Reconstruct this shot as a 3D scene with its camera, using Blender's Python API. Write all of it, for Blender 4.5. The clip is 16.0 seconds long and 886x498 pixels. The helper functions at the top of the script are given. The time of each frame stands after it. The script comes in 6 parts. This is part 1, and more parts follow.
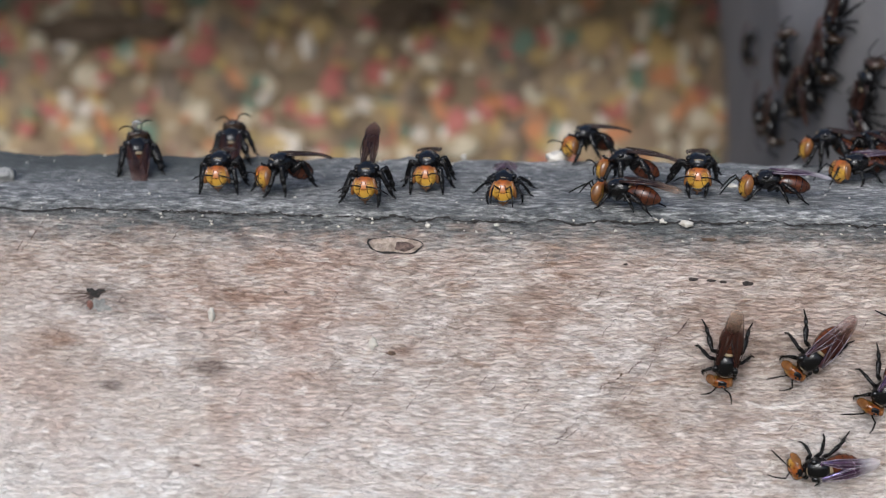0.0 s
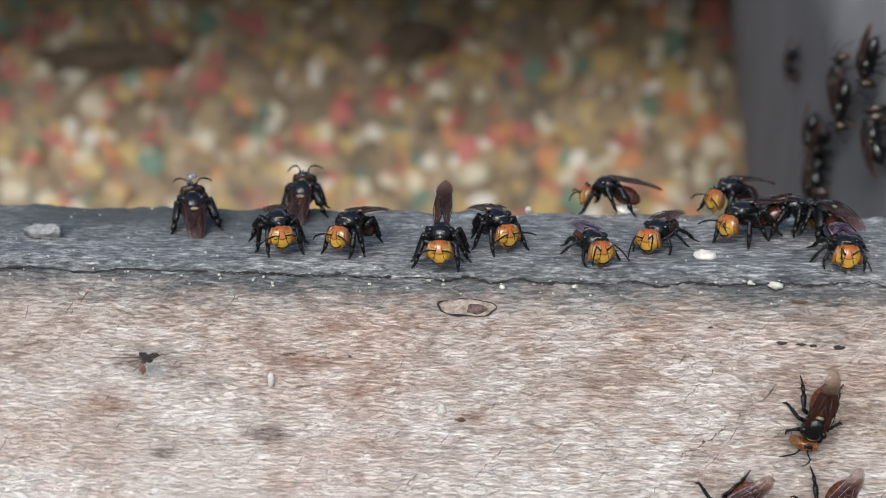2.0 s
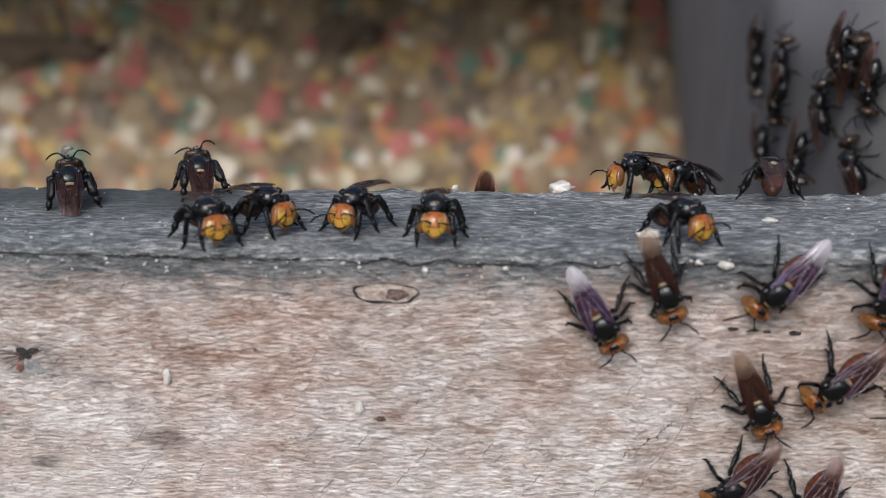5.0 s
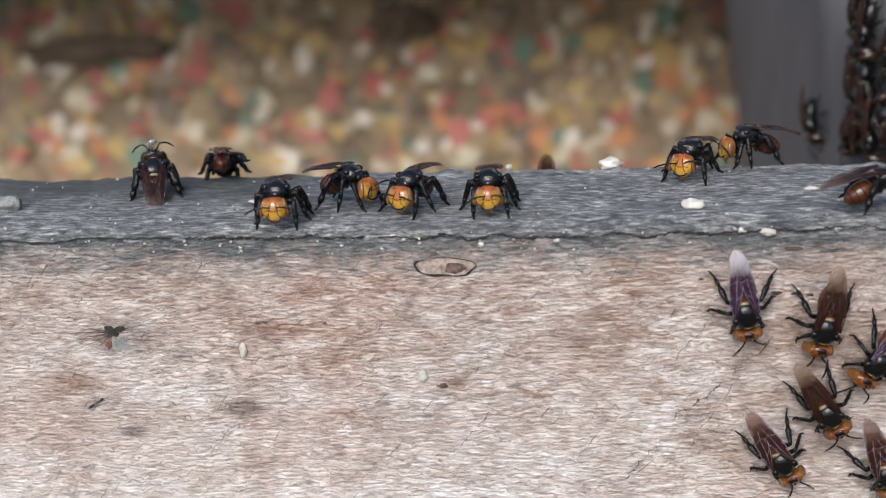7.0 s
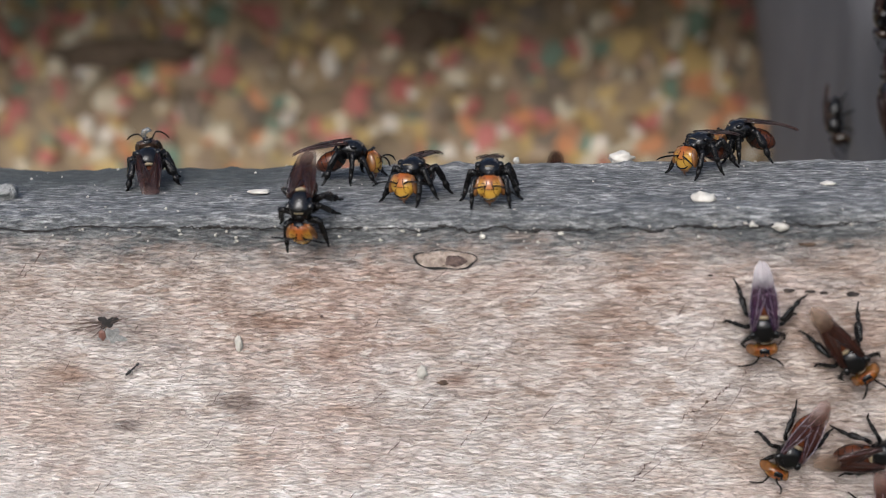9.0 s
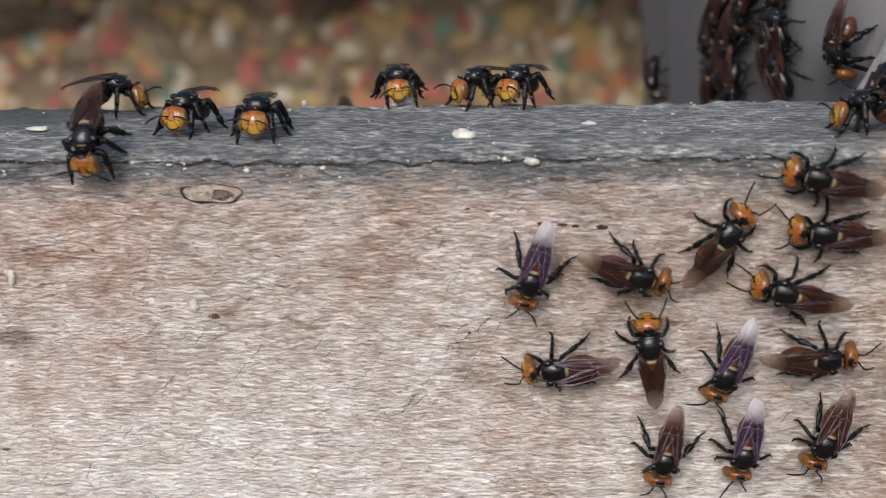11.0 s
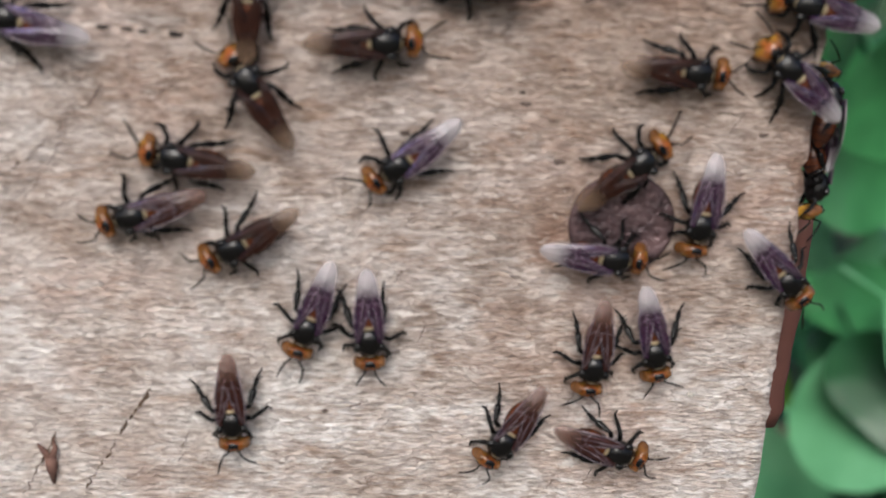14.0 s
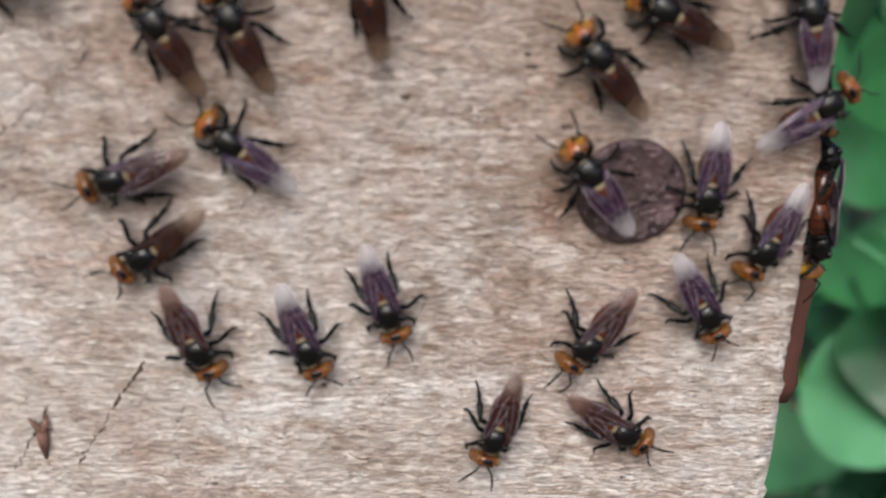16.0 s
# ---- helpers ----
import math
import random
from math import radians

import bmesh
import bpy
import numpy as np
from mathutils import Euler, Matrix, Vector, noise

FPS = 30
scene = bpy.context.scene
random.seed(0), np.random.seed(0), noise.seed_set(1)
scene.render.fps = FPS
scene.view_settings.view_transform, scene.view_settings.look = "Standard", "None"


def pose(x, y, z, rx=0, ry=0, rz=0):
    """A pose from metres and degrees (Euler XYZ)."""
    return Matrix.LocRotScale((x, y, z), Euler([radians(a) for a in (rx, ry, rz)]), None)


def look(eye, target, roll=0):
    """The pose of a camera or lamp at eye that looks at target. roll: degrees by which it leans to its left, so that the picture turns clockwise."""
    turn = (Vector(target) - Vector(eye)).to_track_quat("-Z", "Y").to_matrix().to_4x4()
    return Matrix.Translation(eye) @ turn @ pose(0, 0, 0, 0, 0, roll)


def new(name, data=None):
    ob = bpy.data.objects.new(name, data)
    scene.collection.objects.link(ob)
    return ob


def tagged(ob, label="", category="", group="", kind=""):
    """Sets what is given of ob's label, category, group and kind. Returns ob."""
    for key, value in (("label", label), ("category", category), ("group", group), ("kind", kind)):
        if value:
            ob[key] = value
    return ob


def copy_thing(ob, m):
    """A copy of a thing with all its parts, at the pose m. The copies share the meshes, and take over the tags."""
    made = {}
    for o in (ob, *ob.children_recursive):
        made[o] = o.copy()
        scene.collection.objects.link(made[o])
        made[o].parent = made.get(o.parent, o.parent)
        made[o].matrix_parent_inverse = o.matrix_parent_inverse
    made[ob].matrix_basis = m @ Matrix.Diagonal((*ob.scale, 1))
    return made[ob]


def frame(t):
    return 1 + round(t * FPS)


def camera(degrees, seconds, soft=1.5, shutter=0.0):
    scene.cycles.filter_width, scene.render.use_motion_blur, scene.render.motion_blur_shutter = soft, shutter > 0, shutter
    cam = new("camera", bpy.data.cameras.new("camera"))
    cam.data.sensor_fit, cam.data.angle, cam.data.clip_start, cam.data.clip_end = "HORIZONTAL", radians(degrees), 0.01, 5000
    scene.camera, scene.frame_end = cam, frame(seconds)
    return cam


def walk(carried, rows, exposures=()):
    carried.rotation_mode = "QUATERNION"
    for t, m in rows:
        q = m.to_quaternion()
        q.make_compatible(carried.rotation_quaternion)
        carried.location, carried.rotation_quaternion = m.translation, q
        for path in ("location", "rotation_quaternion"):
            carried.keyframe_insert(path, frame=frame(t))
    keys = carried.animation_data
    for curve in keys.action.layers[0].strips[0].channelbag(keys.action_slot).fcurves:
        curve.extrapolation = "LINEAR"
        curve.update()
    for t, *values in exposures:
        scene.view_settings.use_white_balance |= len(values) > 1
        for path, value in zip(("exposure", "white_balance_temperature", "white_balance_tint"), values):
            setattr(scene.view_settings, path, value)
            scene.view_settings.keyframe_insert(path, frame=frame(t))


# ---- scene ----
MM = 0.001
cam = camera(42.0, 16.0, soft=1.0, shutter=0.25)
cam.data.dof.use_dof = True
cam.data.dof.focus_distance = 0.0985
cam.data.dof.aperture_fstop = 29.0

# The eye and a point ahead of it in millimetres, and the roll.
PATH = [
    (0, (16.64, -97.26, 29.34), (7.02, -3.07, -2.83), -0.69),
    (0.5, (14.24, -95.66, 29.56), (5.26, -0.97, -1.32), -0.31),
    (1, (12.33, -90.59, 28.77), (3.19, 4.12, -2.01), -0.43),
    (1.5, (8.21, -87.23, 30.42), (-1.52, 6.72, -2.41), -0.68),
    (2, (9.03, -92.02, 31.33), (0.14, 2.76, 0.72), -0.73),
    (2.5, (8.66, -96.31, 32.61), (0.89, -1.39, 2.13), -0.56),
    (3, (10.52, -103.04, 36.33), (3.11, -8.11, 5.79), -1.35),
    (3.5, (7.14, -107.11, 32.63), (-0.49, -12.79, 0.30), -0.68),
    (4, (7.10, -105.71, 29.78), (2.37, -10.78, -1.29), 0.74),
    (4.5, (8.34, -80.31, 22.93), (5.02, 15.29, -9.60), 0.57),
    (4.7, (9.02, -81.08, 25.53), (5.89, 15.22, -5.54), 0.12),
    (6.8, (11.61, -89.58, 27.74), (4.12, 5.96, -1.94), -1.57),
    (7, (10.67, -88.28, 27.06), (1.69, 6.30, -4.15), -2.61),
    (7.5, (12.58, -88.27, 24.97), (3.28, 6.19, -6.49), -2.41),
    (8, (11.92, -86.80, 26.23), (1.31, 7.61, -4.99), -2.64),
    (8.2, (10.70, -86.04, 25.27), (-0.33, 8.51, -5.36), -2.45),
    (10.3, (20.66, -85.72, 24.24), (8.12, 8.81, -5.90), -2.79),
    (10.5, (21.85, -86.35, 22.98), (10.98, 8.13, -7.93), -2.34),
    (11, (26.17, -88.07, 21.34), (20.50, 6.55, -10.52), -1.15),
    (11.5, (28.15, -84.65, 18.94), (26.05, 9.95, -13.41), 0.08),
    (12, (32.03, -81.07, 15.65), (35.47, 12.96, -18.21), 1.60),
    (12.5, (35.57, -83.10, 9.03), (43.52, 11.17, -23.37), 2.18),
    (13, (40.40, -84.21, 5.52), (50.32, 10.10, -26.21), 2.46),
    (13.5, (43.69, -81.96, 5.50), (52.87, 12.53, -25.92), 2.58),
    (14, (44.18, -78.76, 3.73), (53.97, 16.21, -26.02), 3.35),
    (14.5, (44.52, -78.10, 2.76), (54.81, 16.03, -29.39), 3.54),
    (15, (44.79, -80.10, 2.55), (54.76, 14.38, -28.67), 3.49),
    (15.5, (45.34, -77.95, 2.76), (54.93, 16.53, -28.55), 3.38),
    (16, (45.03, -76.25, 2.46), (53.97, 18.13, -29.34), 3.23),
]
walk(cam, [(t, look([v * MM for v in eye], [v * MM for v in ahead], roll)) for t, eye, ahead, roll in PATH],
     exposures=[(0.0, 0.07, 5720, 7), (0.5, 0.07, 5710, 6), (1.4, 0.13, 5700, 5), (2.0, 0.26, 5690, 4), (3.0, 0.25, 5690, 3), (4.0, 0.16, 5720, 4), (4.5, 0.06, 5740, 7), (7.0, 0.22, 5820, 8), (7.5, 0.12, 5840, 8), (8.0, 0.10, 5860, 8), (10.5, 0.14, 5960, 8), (11.0, 0.06, 5990, 8), (12.0, 0.02, 6030, 9), (12.7, -0.04, 6060, 9), (14.0, -0.02, 6090, 8), (16.0, -0.02, 6130, 8)])

# ---- light: bright overcast sky, soft light from above and behind the camera ----
world = bpy.data.worlds.new("sky")
scene.world = world
world.use_nodes = True
wn = world.node_tree.nodes
sky = wn.new("ShaderNodeTexSky")
sky.sky_type, sky.sun_disc = "NISHITA", False
sky.sun_elevation, sky.sun_rotation = radians(43), radians(193)
sky.air_density, sky.dust_density, sky.ozone_density = 1.0, 6.0, 1.0
world.node_tree.links.new(sky.outputs[0], wn["Background"].inputs[0])
wn["Background"].inputs[1].default_value = 0.15
sun = new("sun", bpy.data.lights.new("sun", "SUN"))
sun.data.energy, sun.data.angle, sun.data.color = 1.35, radians(26), (1.0, 0.975, 0.95)
sun.matrix_world = look((-0.2, -0.85, 0.8), (0, 0, 0))


# ---- materials ----
class Nodes:
    """A small wrapper to write a node material in few lines."""

    def __init__(self, name):
        self.material = bpy.data.materials.new(name)
        self.material.use_nodes = True
        self.tree = self.material.node_tree
        self.shader = self.tree.nodes["Principled BSDF"]
        self.place = self.tree.nodes.new("ShaderNodeTexCoord").outputs["Object"]

    def link(self, source, target):
        self.tree.links.new(source, target)

    def put(self, **values):
        for key, value in values.items():
            self.shader.inputs[key.replace("_", " ")].default_value = value
        return self

    def noise(self, scale, detail=4.0, rough=0.6, stretch=(1, 1, 1), turn=0.0, warp=0.0):
        mapping = self.tree.nodes.new("ShaderNodeMapping")
        mapping.inputs["Scale"].default_value = stretch
        mapping.inputs["Rotation"].default_value = (0, turn, 0)
        self.link(self.place, mapping.inputs["Vector"])
        tex = self.tree.nodes.new("ShaderNodeTexNoise")
        tex.inputs["Scale"].default_value, tex.inputs["Detail"].default_value = scale, detail
        tex.inputs["Roughness"].default_value = rough
        tex.inputs["Distortion"].default_value = warp
        self.link(mapping.outputs[0], tex.inputs["Vector"])
        return tex.outputs["Fac"]

    def slanted(self, scale, turn, along):
        """Noise drawn out along a line that leans by turn on the board's front."""
        lean, draw = self.tree.nodes.new("ShaderNodeMapping"), self.tree.nodes.new("ShaderNodeMapping")
        lean.inputs["Rotation"].default_value = (0, -turn, 0)
        draw.inputs["Scale"].default_value = (along, 1, 1)
        self.link(self.place, lean.inputs["Vector"])
        self.link(lean.outputs[0], draw.inputs["Vector"])
        tex = self.tree.nodes.new("ShaderNodeTexNoise")
        tex.inputs["Scale"].default_value, tex.inputs["Detail"].default_value = scale, 3.0
        self.link(draw.outputs[0], tex.inputs["Vector"])
        return tex.outputs["Fac"]

    def ramp(self, value, *stops):
        node = self.tree.nodes.new("ShaderNodeValToRGB")
        elements = node.color_ramp.elements
        while len(elements) < len(stops):
            elements.new(0.5)
        for element, (at, colour) in zip(elements, stops):
            element.position = at
            element.color = (*colour, 1) if len(colour) == 3 else colour
        self.link(value, node.inputs[0])
        return node.outputs[0]

    def mix(self, amount, a, b, way="MIX"):
        node = self.tree.nodes.new("ShaderNodeMix")
        node.data_type, node.blend_type = "RGBA", way
        for source, socket in ((amount, node.inputs[0]), (a, node.inputs[6]), (b, node.inputs[7])):
            if isinstance(source, (int, float)):
                socket.default_value = source
            elif isinstance(source, tuple):
                socket.default_value = (*source, 1)
            else:
                self.link(source, socket)
        return node.outputs[2]

    def math(self, way, a, b=0.0, clamp=False):
        node = self.tree.nodes.new("ShaderNodeMath")
        node.operation, node.use_clamp = way, clamp
        for source, socket in ((a, node.inputs[0]), (b, node.inputs[1])):
            if isinstance(source, (int, float)):
                socket.default_value = source
            else:
                self.link(source, socket)
        return node.outputs[0]

    def span(self, value, low, high):
        node = self.tree.nodes.new("ShaderNodeMapRange")
        node.inputs["From Min"].default_value, node.inputs["From Max"].default_value = low, high
        self.link(value, node.inputs["Value"])
        return node.outputs[0]

    def axis(self, n):
        node = self.tree.nodes.new("ShaderNodeSeparateXYZ")
        self.link(self.place, node.inputs[0])
        return node.outputs[n]

    def colour(self, value):
        self.link(value, self.shader.inputs["Base Color"])
        return self

    def bump(self, value, depth, strength=1.0):
        node = self.tree.nodes.new("ShaderNodeBump")
        node.inputs["Strength"].default_value, node.inputs["Distance"].default_value = strength, depth
        self.link(value, node.inputs["Height"])
        self.link(node.outputs[0], self.shader.inputs["Normal"])
        return self


def plain(name, colour, roughness, other=None, scale=900.0, depth=0.00002, **more):
    """Two mottled tones with fine relief."""
    m = Nodes(name)
    tone = m.noise(scale, 5)
    other = other or tuple(0.65 * c for c in colour)
    m.colour(m.ramp(tone, (0.3, other), (0.7, colour)))
    m.bump(m.noise(scale * 3, 3), depth)
    return m.put(Roughness=roughness, **more).material


SMOKE, RUSSET = (0.34, 0.31, 0.30), (0.60, 0.45, 0.36)
# Centre, half width and half height of each stain on the front in millimetres, how strong it is and its tone.
SMUDGES = [(-25.4, -9.6, 3.8, 1.7, 0.8, SMOKE), (-15.4, -16.2, 2.2, 1.0, 0.95, SMOKE), (-25.4, -18.4, 1.3, 0.7, 0.9, SMOKE), (-20.4, -11.3, 1.6, 0.8, 0.7, SMOKE),
           (-30.7, -13.7, 3.2, 1.2, 0.8, RUSSET), (-11.5, -9.0, 2.2, 1.3, 0.9, RUSSET), (3.0, -14.0, 1.8, 0.9, 0.8, RUSSET), (-7.5, -12.0, 1.5, 0.9, 0.7, RUSSET),
           (52.0, -2.5, 6.0, 1.8, 0.6, RUSSET), (60.0, -20.0, 1.5, 2.5, 0.6, RUSSET), (32.5, -5.6, 2.4, 0.6, 0.6, SMOKE), (70.0, -38.5, 3.0, 1.0, 0.5, RUSSET)]


def board_wood():
    m = Nodes("weathered_board")
    fibre = m.noise(700, 6, 0.66, (1, 4.6, 4.6), 0.0, 0.25)
    streak = m.noise(280, 6, 0.7, (1, 3, 3), 0.0, 0.2)
    blotch = m.noise(80, 6, 0.68, (1, 1.7, 1.7))
    grain = m.ramp(fibre, (0.30, (0.43, 0.375, 0.34)), (0.41, (0.60, 0.545, 0.51)), (0.50, (0.775, 0.72, 0.695)), (0.60, (0.96, 0.925, 0.905)))
    warm = m.ramp(streak, (0.36, (0.68, 0.61, 0.555)), (0.52, (1, 1, 1)))
    c = m.mix(0.85, grain, warm, "MULTIPLY")
    # brown and pinkish clouds where the surface is less bleached
    stain = m.ramp(blotch, (0.36, (0.62, 0.55, 0.495)), (0.50, (1, 1, 1)))
    c = m.mix(0.72, c, stain, "MULTIPLY")
    rosy = m.ramp(m.noise(55, 5, 0.6, (1, 1.4, 1.4)), (0.50, (1, 1, 1)), (0.64, (0.90, 0.79, 0.74)))
    c = m.mix(0.9, c, rosy, "MULTIPLY")
    # short dark pores along the grain, in patches
    pore = m.ramp(m.noise(900, 4, 0.6, (1, 8.0, 8.0)), (0.57, (1, 1, 1)), (0.66, (0.42, 0.35, 0.30)))
    c = m.mix(m.ramp(m.noise(120, 4, 0.6), (0.36, (0.05, 0.05, 0.05)), (0.62, (0.5, 0.5, 0.5))), c, m.mix(1.0, c, pore, "MULTIPLY"))
    mottle = m.ramp(m.noise(260, 6, 0.66, (1, 1.7, 1.7), 0.2, 0.3), (0.40, (0.80, 0.735, 0.69)), (0.54, (1, 1, 1)))
    c = m.mix(0.8, c, mottle, "MULTIPLY")
    # flaked pale fibres and brown flecks
    flake = m.ramp(m.noise(330, 8, 0.7, (1, 3.2, 3.2), 0.1, 0.4), (0.555, (0, 0, 0)), (0.60, (1, 1, 1)))
    c = m.mix(m.math("MULTIPLY", flake, 0.66), c, (0.97, 0.935, 0.91))
    fleck = m.ramp(m.noise(190, 7, 0.66, (1, 2.6, 2.6), -0.1, 0.4), (0.55, (1, 1, 1)), (0.65, (0.72, 0.61, 0.53)))
    c = m.mix(0.9, c, fleck, "MULTIPLY")
    shingle = m.noise(820, 4, 0.6, (1, 4.0, 4.0), 0.0, 0.5)
    edge = m.ramp(shingle, (0.462, (1, 1, 1)), (0.496, (0.46, 0.39, 0.35)), (0.506, (1, 1, 1)))
    c = m.mix(m.ramp(m.noise(330, 3), (0.48, (0.02, 0.02, 0.02)), (0.62, (0.75, 0.75, 0.75))), c, m.mix(1.0, c, edge, "MULTIPLY"))
    # slanting marks of the saw, broken by the grain
    saw = m.math("MULTIPLY", m.ramp(m.slanted(150, radians(-54), 0.10), (0.565, (0, 0, 0)), (0.60, (1, 1, 1)), (0.64, (0, 0, 0))), m.ramp(m.noise(480, 4, 0.6, (1, 3, 3)), (0.44, (0, 0, 0)), (0.58, (1, 1, 1))))
    c = m.mix(m.math("MULTIPLY", saw, 0.55), c, (0.20, 0.15, 0.12))
    # browner, dirtier wood in the upper front, with the weaker light there darkened in
    dirt_and_dimming = m.math("MULTIPLY", m.span(m.math("ADD", m.axis(2), m.math("MULTIPLY", m.noise(70, 5, 0.6), 0.012)), -0.028, 0.002), m.math("ADD", 0.58, m.math("MULTIPLY", m.span(m.axis(0), 0.030, 0.062), 0.40)))
    c = m.mix(dirt_and_dimming, c, m.mix(1.0, c, (0.62, 0.535, 0.48), "MULTIPLY"))
    # brighter light low on the left painted into pale wood; broad clouds of tone
    lit_low_left = m.math("MULTIPLY", m.span(m.math("ADD", m.axis(0), m.math("MULTIPLY", m.noise(45, 4), 0.03)), 0.062, -0.022), m.span(m.math("ADD", m.axis(2), m.math("MULTIPLY", m.noise(60, 4), 0.014)), 0.0, -0.026))
    c = m.mix(m.math("MULTIPLY", lit_low_left, 0.85), c, (0.56, 0.52, 0.50), "SCREEN")
    cloud = m.ramp(m.noise(42, 4, 0.6, (1, 1.6, 1.6), 0.3), (0.40, (0.76, 0.69, 0.63)), (0.52, (1, 1, 1)))
    c = m.mix(0.5, c, cloud, "MULTIPLY")
    # smoky smudges and brown stains, broken by the grain
    ragged = m.math("MULTIPLY", m.math("SUBTRACT", m.noise(420, 6, 0.7, (1, 2.5, 2.5)), 0.5), 2.6)
    for x, z, wide, high, amount, tone in SMUDGES:
        dx = m.math("DIVIDE", m.math("SUBTRACT", m.axis(0), x * MM), wide * MM)
        dz = m.math("DIVIDE", m.math("SUBTRACT", m.axis(2), z * MM), high * MM)
        near = m.math("ADD", m.math("ADD", m.math("MULTIPLY", dx, dx), m.math("MULTIPLY", dz, dz)), ragged)
        c = m.mix(m.math("MULTIPLY", m.span(near, 1.3, -0.2), amount), c, m.mix(1.0, c, tone, "MULTIPLY"))
    # grey, sooty weathering along the upper rim
    wander = m.math("MULTIPLY", m.math("SUBTRACT", m.noise(130, 7, 0.72, (1, 6, 6)), 0.5), 0.0075)
    height = m.math("ADD", m.axis(2), wander)
    # the rise at the end of the board keeps its pale wood
    far = m.span(m.math("ADD", m.axis(0), m.math("MULTIPLY", wander, 2.0)), 0.054, 0.060)
    rim = m.math("SUBTRACT", height, m.math("MULTIPLY", far, 0.0095))
    grey = m.span(rim, -0.0050, -0.0020)
    speckle = m.ramp(m.noise(420, 5, 0.7, (1, 1.5, 1.5)), (0.42, (1, 1, 1)), (0.56, (0.25, 0.25, 0.25)))
    grey = m.math("MULTIPLY", grey, m.math("MAXIMUM", speckle, m.span(rim, -0.0030, -0.0014)))
    weather = m.ramp(m.noise(760, 8, 0.76, (1, 4, 4)), (0.34, (0.030, 0.031, 0.033)), (0.43, (0.11, 0.112, 0.112)), (0.52, (0.255, 0.255, 0.249)), (0.62, (0.60, 0.59, 0.575)))
    worn = m.ramp(m.noise(150, 6, 0.7, (1, 2.2, 2.2)), (0.40, (0.50, 0.52, 0.54)), (0.58, (1, 1, 1)))
    c = m.mix(grey, c, m.mix(0.9, weather, worn, "MULTIPLY"))
    band = m.math("MULTIPLY", m.span(rim, -0.0040, -0.0016), m.math("SUBTRACT", 1.0, m.span(rim, -0.0009, 0.0)))
    c = m.mix(m.math("MULTIPLY", band, 0.55), c, (0.07, 0.075, 0.08))
    # pale, weathered grey on the foot of the rise
    ashen = m.math("MULTIPLY", m.math("MULTIPLY", m.span(m.axis(0), 0.0545, 0.0575), m.span(m.axis(0), 0.067, 0.059)), m.span(height, -0.001, 0.003))
    c = m.mix(m.math("MULTIPLY", ashen, m.ramp(m.noise(240, 6, 0.7, (1, 2, 2)), (0.40, (0.1, 0.1, 0.1)), (0.60, (0.95, 0.95, 0.95)))), c, (0.55, 0.54, 0.535))
    # damp dark patch on the rear of the rim
    damp = m.math("MULTIPLY", m.span(m.math("ADD", m.axis(1), wander), 0.0060, 0.0125), m.math("MULTIPLY", m.span(m.axis(0), -0.056, -0.040), m.span(m.axis(0), -0.002, -0.016)))
    c = m.mix(m.math("MULTIPLY", damp, 0.85), c, (0.045, 0.052, 0.05))
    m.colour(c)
    m.put(Roughness=0.85)
    height_map = m.math("ADD", m.math("MULTIPLY", m.ramp(shingle, (0.47, (0, 0, 0)), (0.50, (0.7, 0.7, 0.7)), (0.505, (0.0, 0.0, 0.0)), (0.60, (0.6, 0.6, 0.6))), 0.5), m.noise(750, 4, 0.65, (1, 4, 4)))
    height_map = m.math("ADD", height_map, m.math("MULTIPLY", m.noise(3000, 3, 0.5, (1, 3, 3)), 0.3))
    return m.bump(height_map, 0.00024, 1.0).material


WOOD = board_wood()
DARK_WOOD = plain("dark_knot_wood", (0.14, 0.09, 0.06), 0.9, (0.03, 0.02, 0.016), 1500)
HEART_WOOD = plain("brown_heart_wood", (0.24, 0.165, 0.14), 0.9, (0.045, 0.03, 0.028), 2000, 0.0003)
KNOT_WOOD = plain("pale_knot_wood", (0.58, 0.48, 0.41), 0.85, (0.22, 0.165, 0.13), 1100, 0.0003)
CRACK = plain("dark_crack", (0.035, 0.03, 0.028), 0.95, (0.012, 0.011, 0.01), 1500)
RUST = plain("purple_rust", (0.16, 0.100, 0.105), 0.24, (0.022, 0.013, 0.016), 620, 0.0004, Metallic=0.25)
ROD = plain("rusty_rod", (0.11, 0.040, 0.030), 0.8, (0.08, 0.03, 0.022), 300)
RESIN = plain("red_resin", (0.24, 0.115, 0.09), 0.35, (0.10, 0.05, 0.04), 1500)
PIT = plain("dark_pit", (0.075, 0.055, 0.045), 0.95, (0.014, 0.012, 0.012), 2200, 0.0002)
STAIN = plain("brown_stain", (0.20, 0.145, 0.12), 0.95, (0.06, 0.045, 0.04), 1600, 0.0002)
CRUMB = plain("pale_crumb", (0.62, 0.59, 0.53), 0.35, (0.40, 0.37, 0.32), 1200)
SOOT = plain("black_speck", (0.03, 0.028, 0.03), 0.7, (0.012, 0.012, 0.012), 2000)
SLAB = plain("grey_weathered_panel", (0.130, 0.124, 0.127), 0.85, (0.085, 0.081, 0.083), 55, 0.0001)
FLAKE = plain("grey_bark", (0.34, 0.335, 0.32), 0.85, (0.14, 0.14, 0.135), 900, 0.0003)
PATCH = plain("brown_patch", (0.17, 0.12, 0.08), 0.9, (0.07, 0.05, 0.035), 120)
PLASTER = plain("pale_plaster", (0.78, 0.76, 0.75), 0.9, (0.60, 0.57, 0.56), 6.0, 0.002)
SOIL = plain("earth", (0.13, 0.10, 0.07), 0.95, (0.05, 0.06, 0.03), 3.0, 0.01)

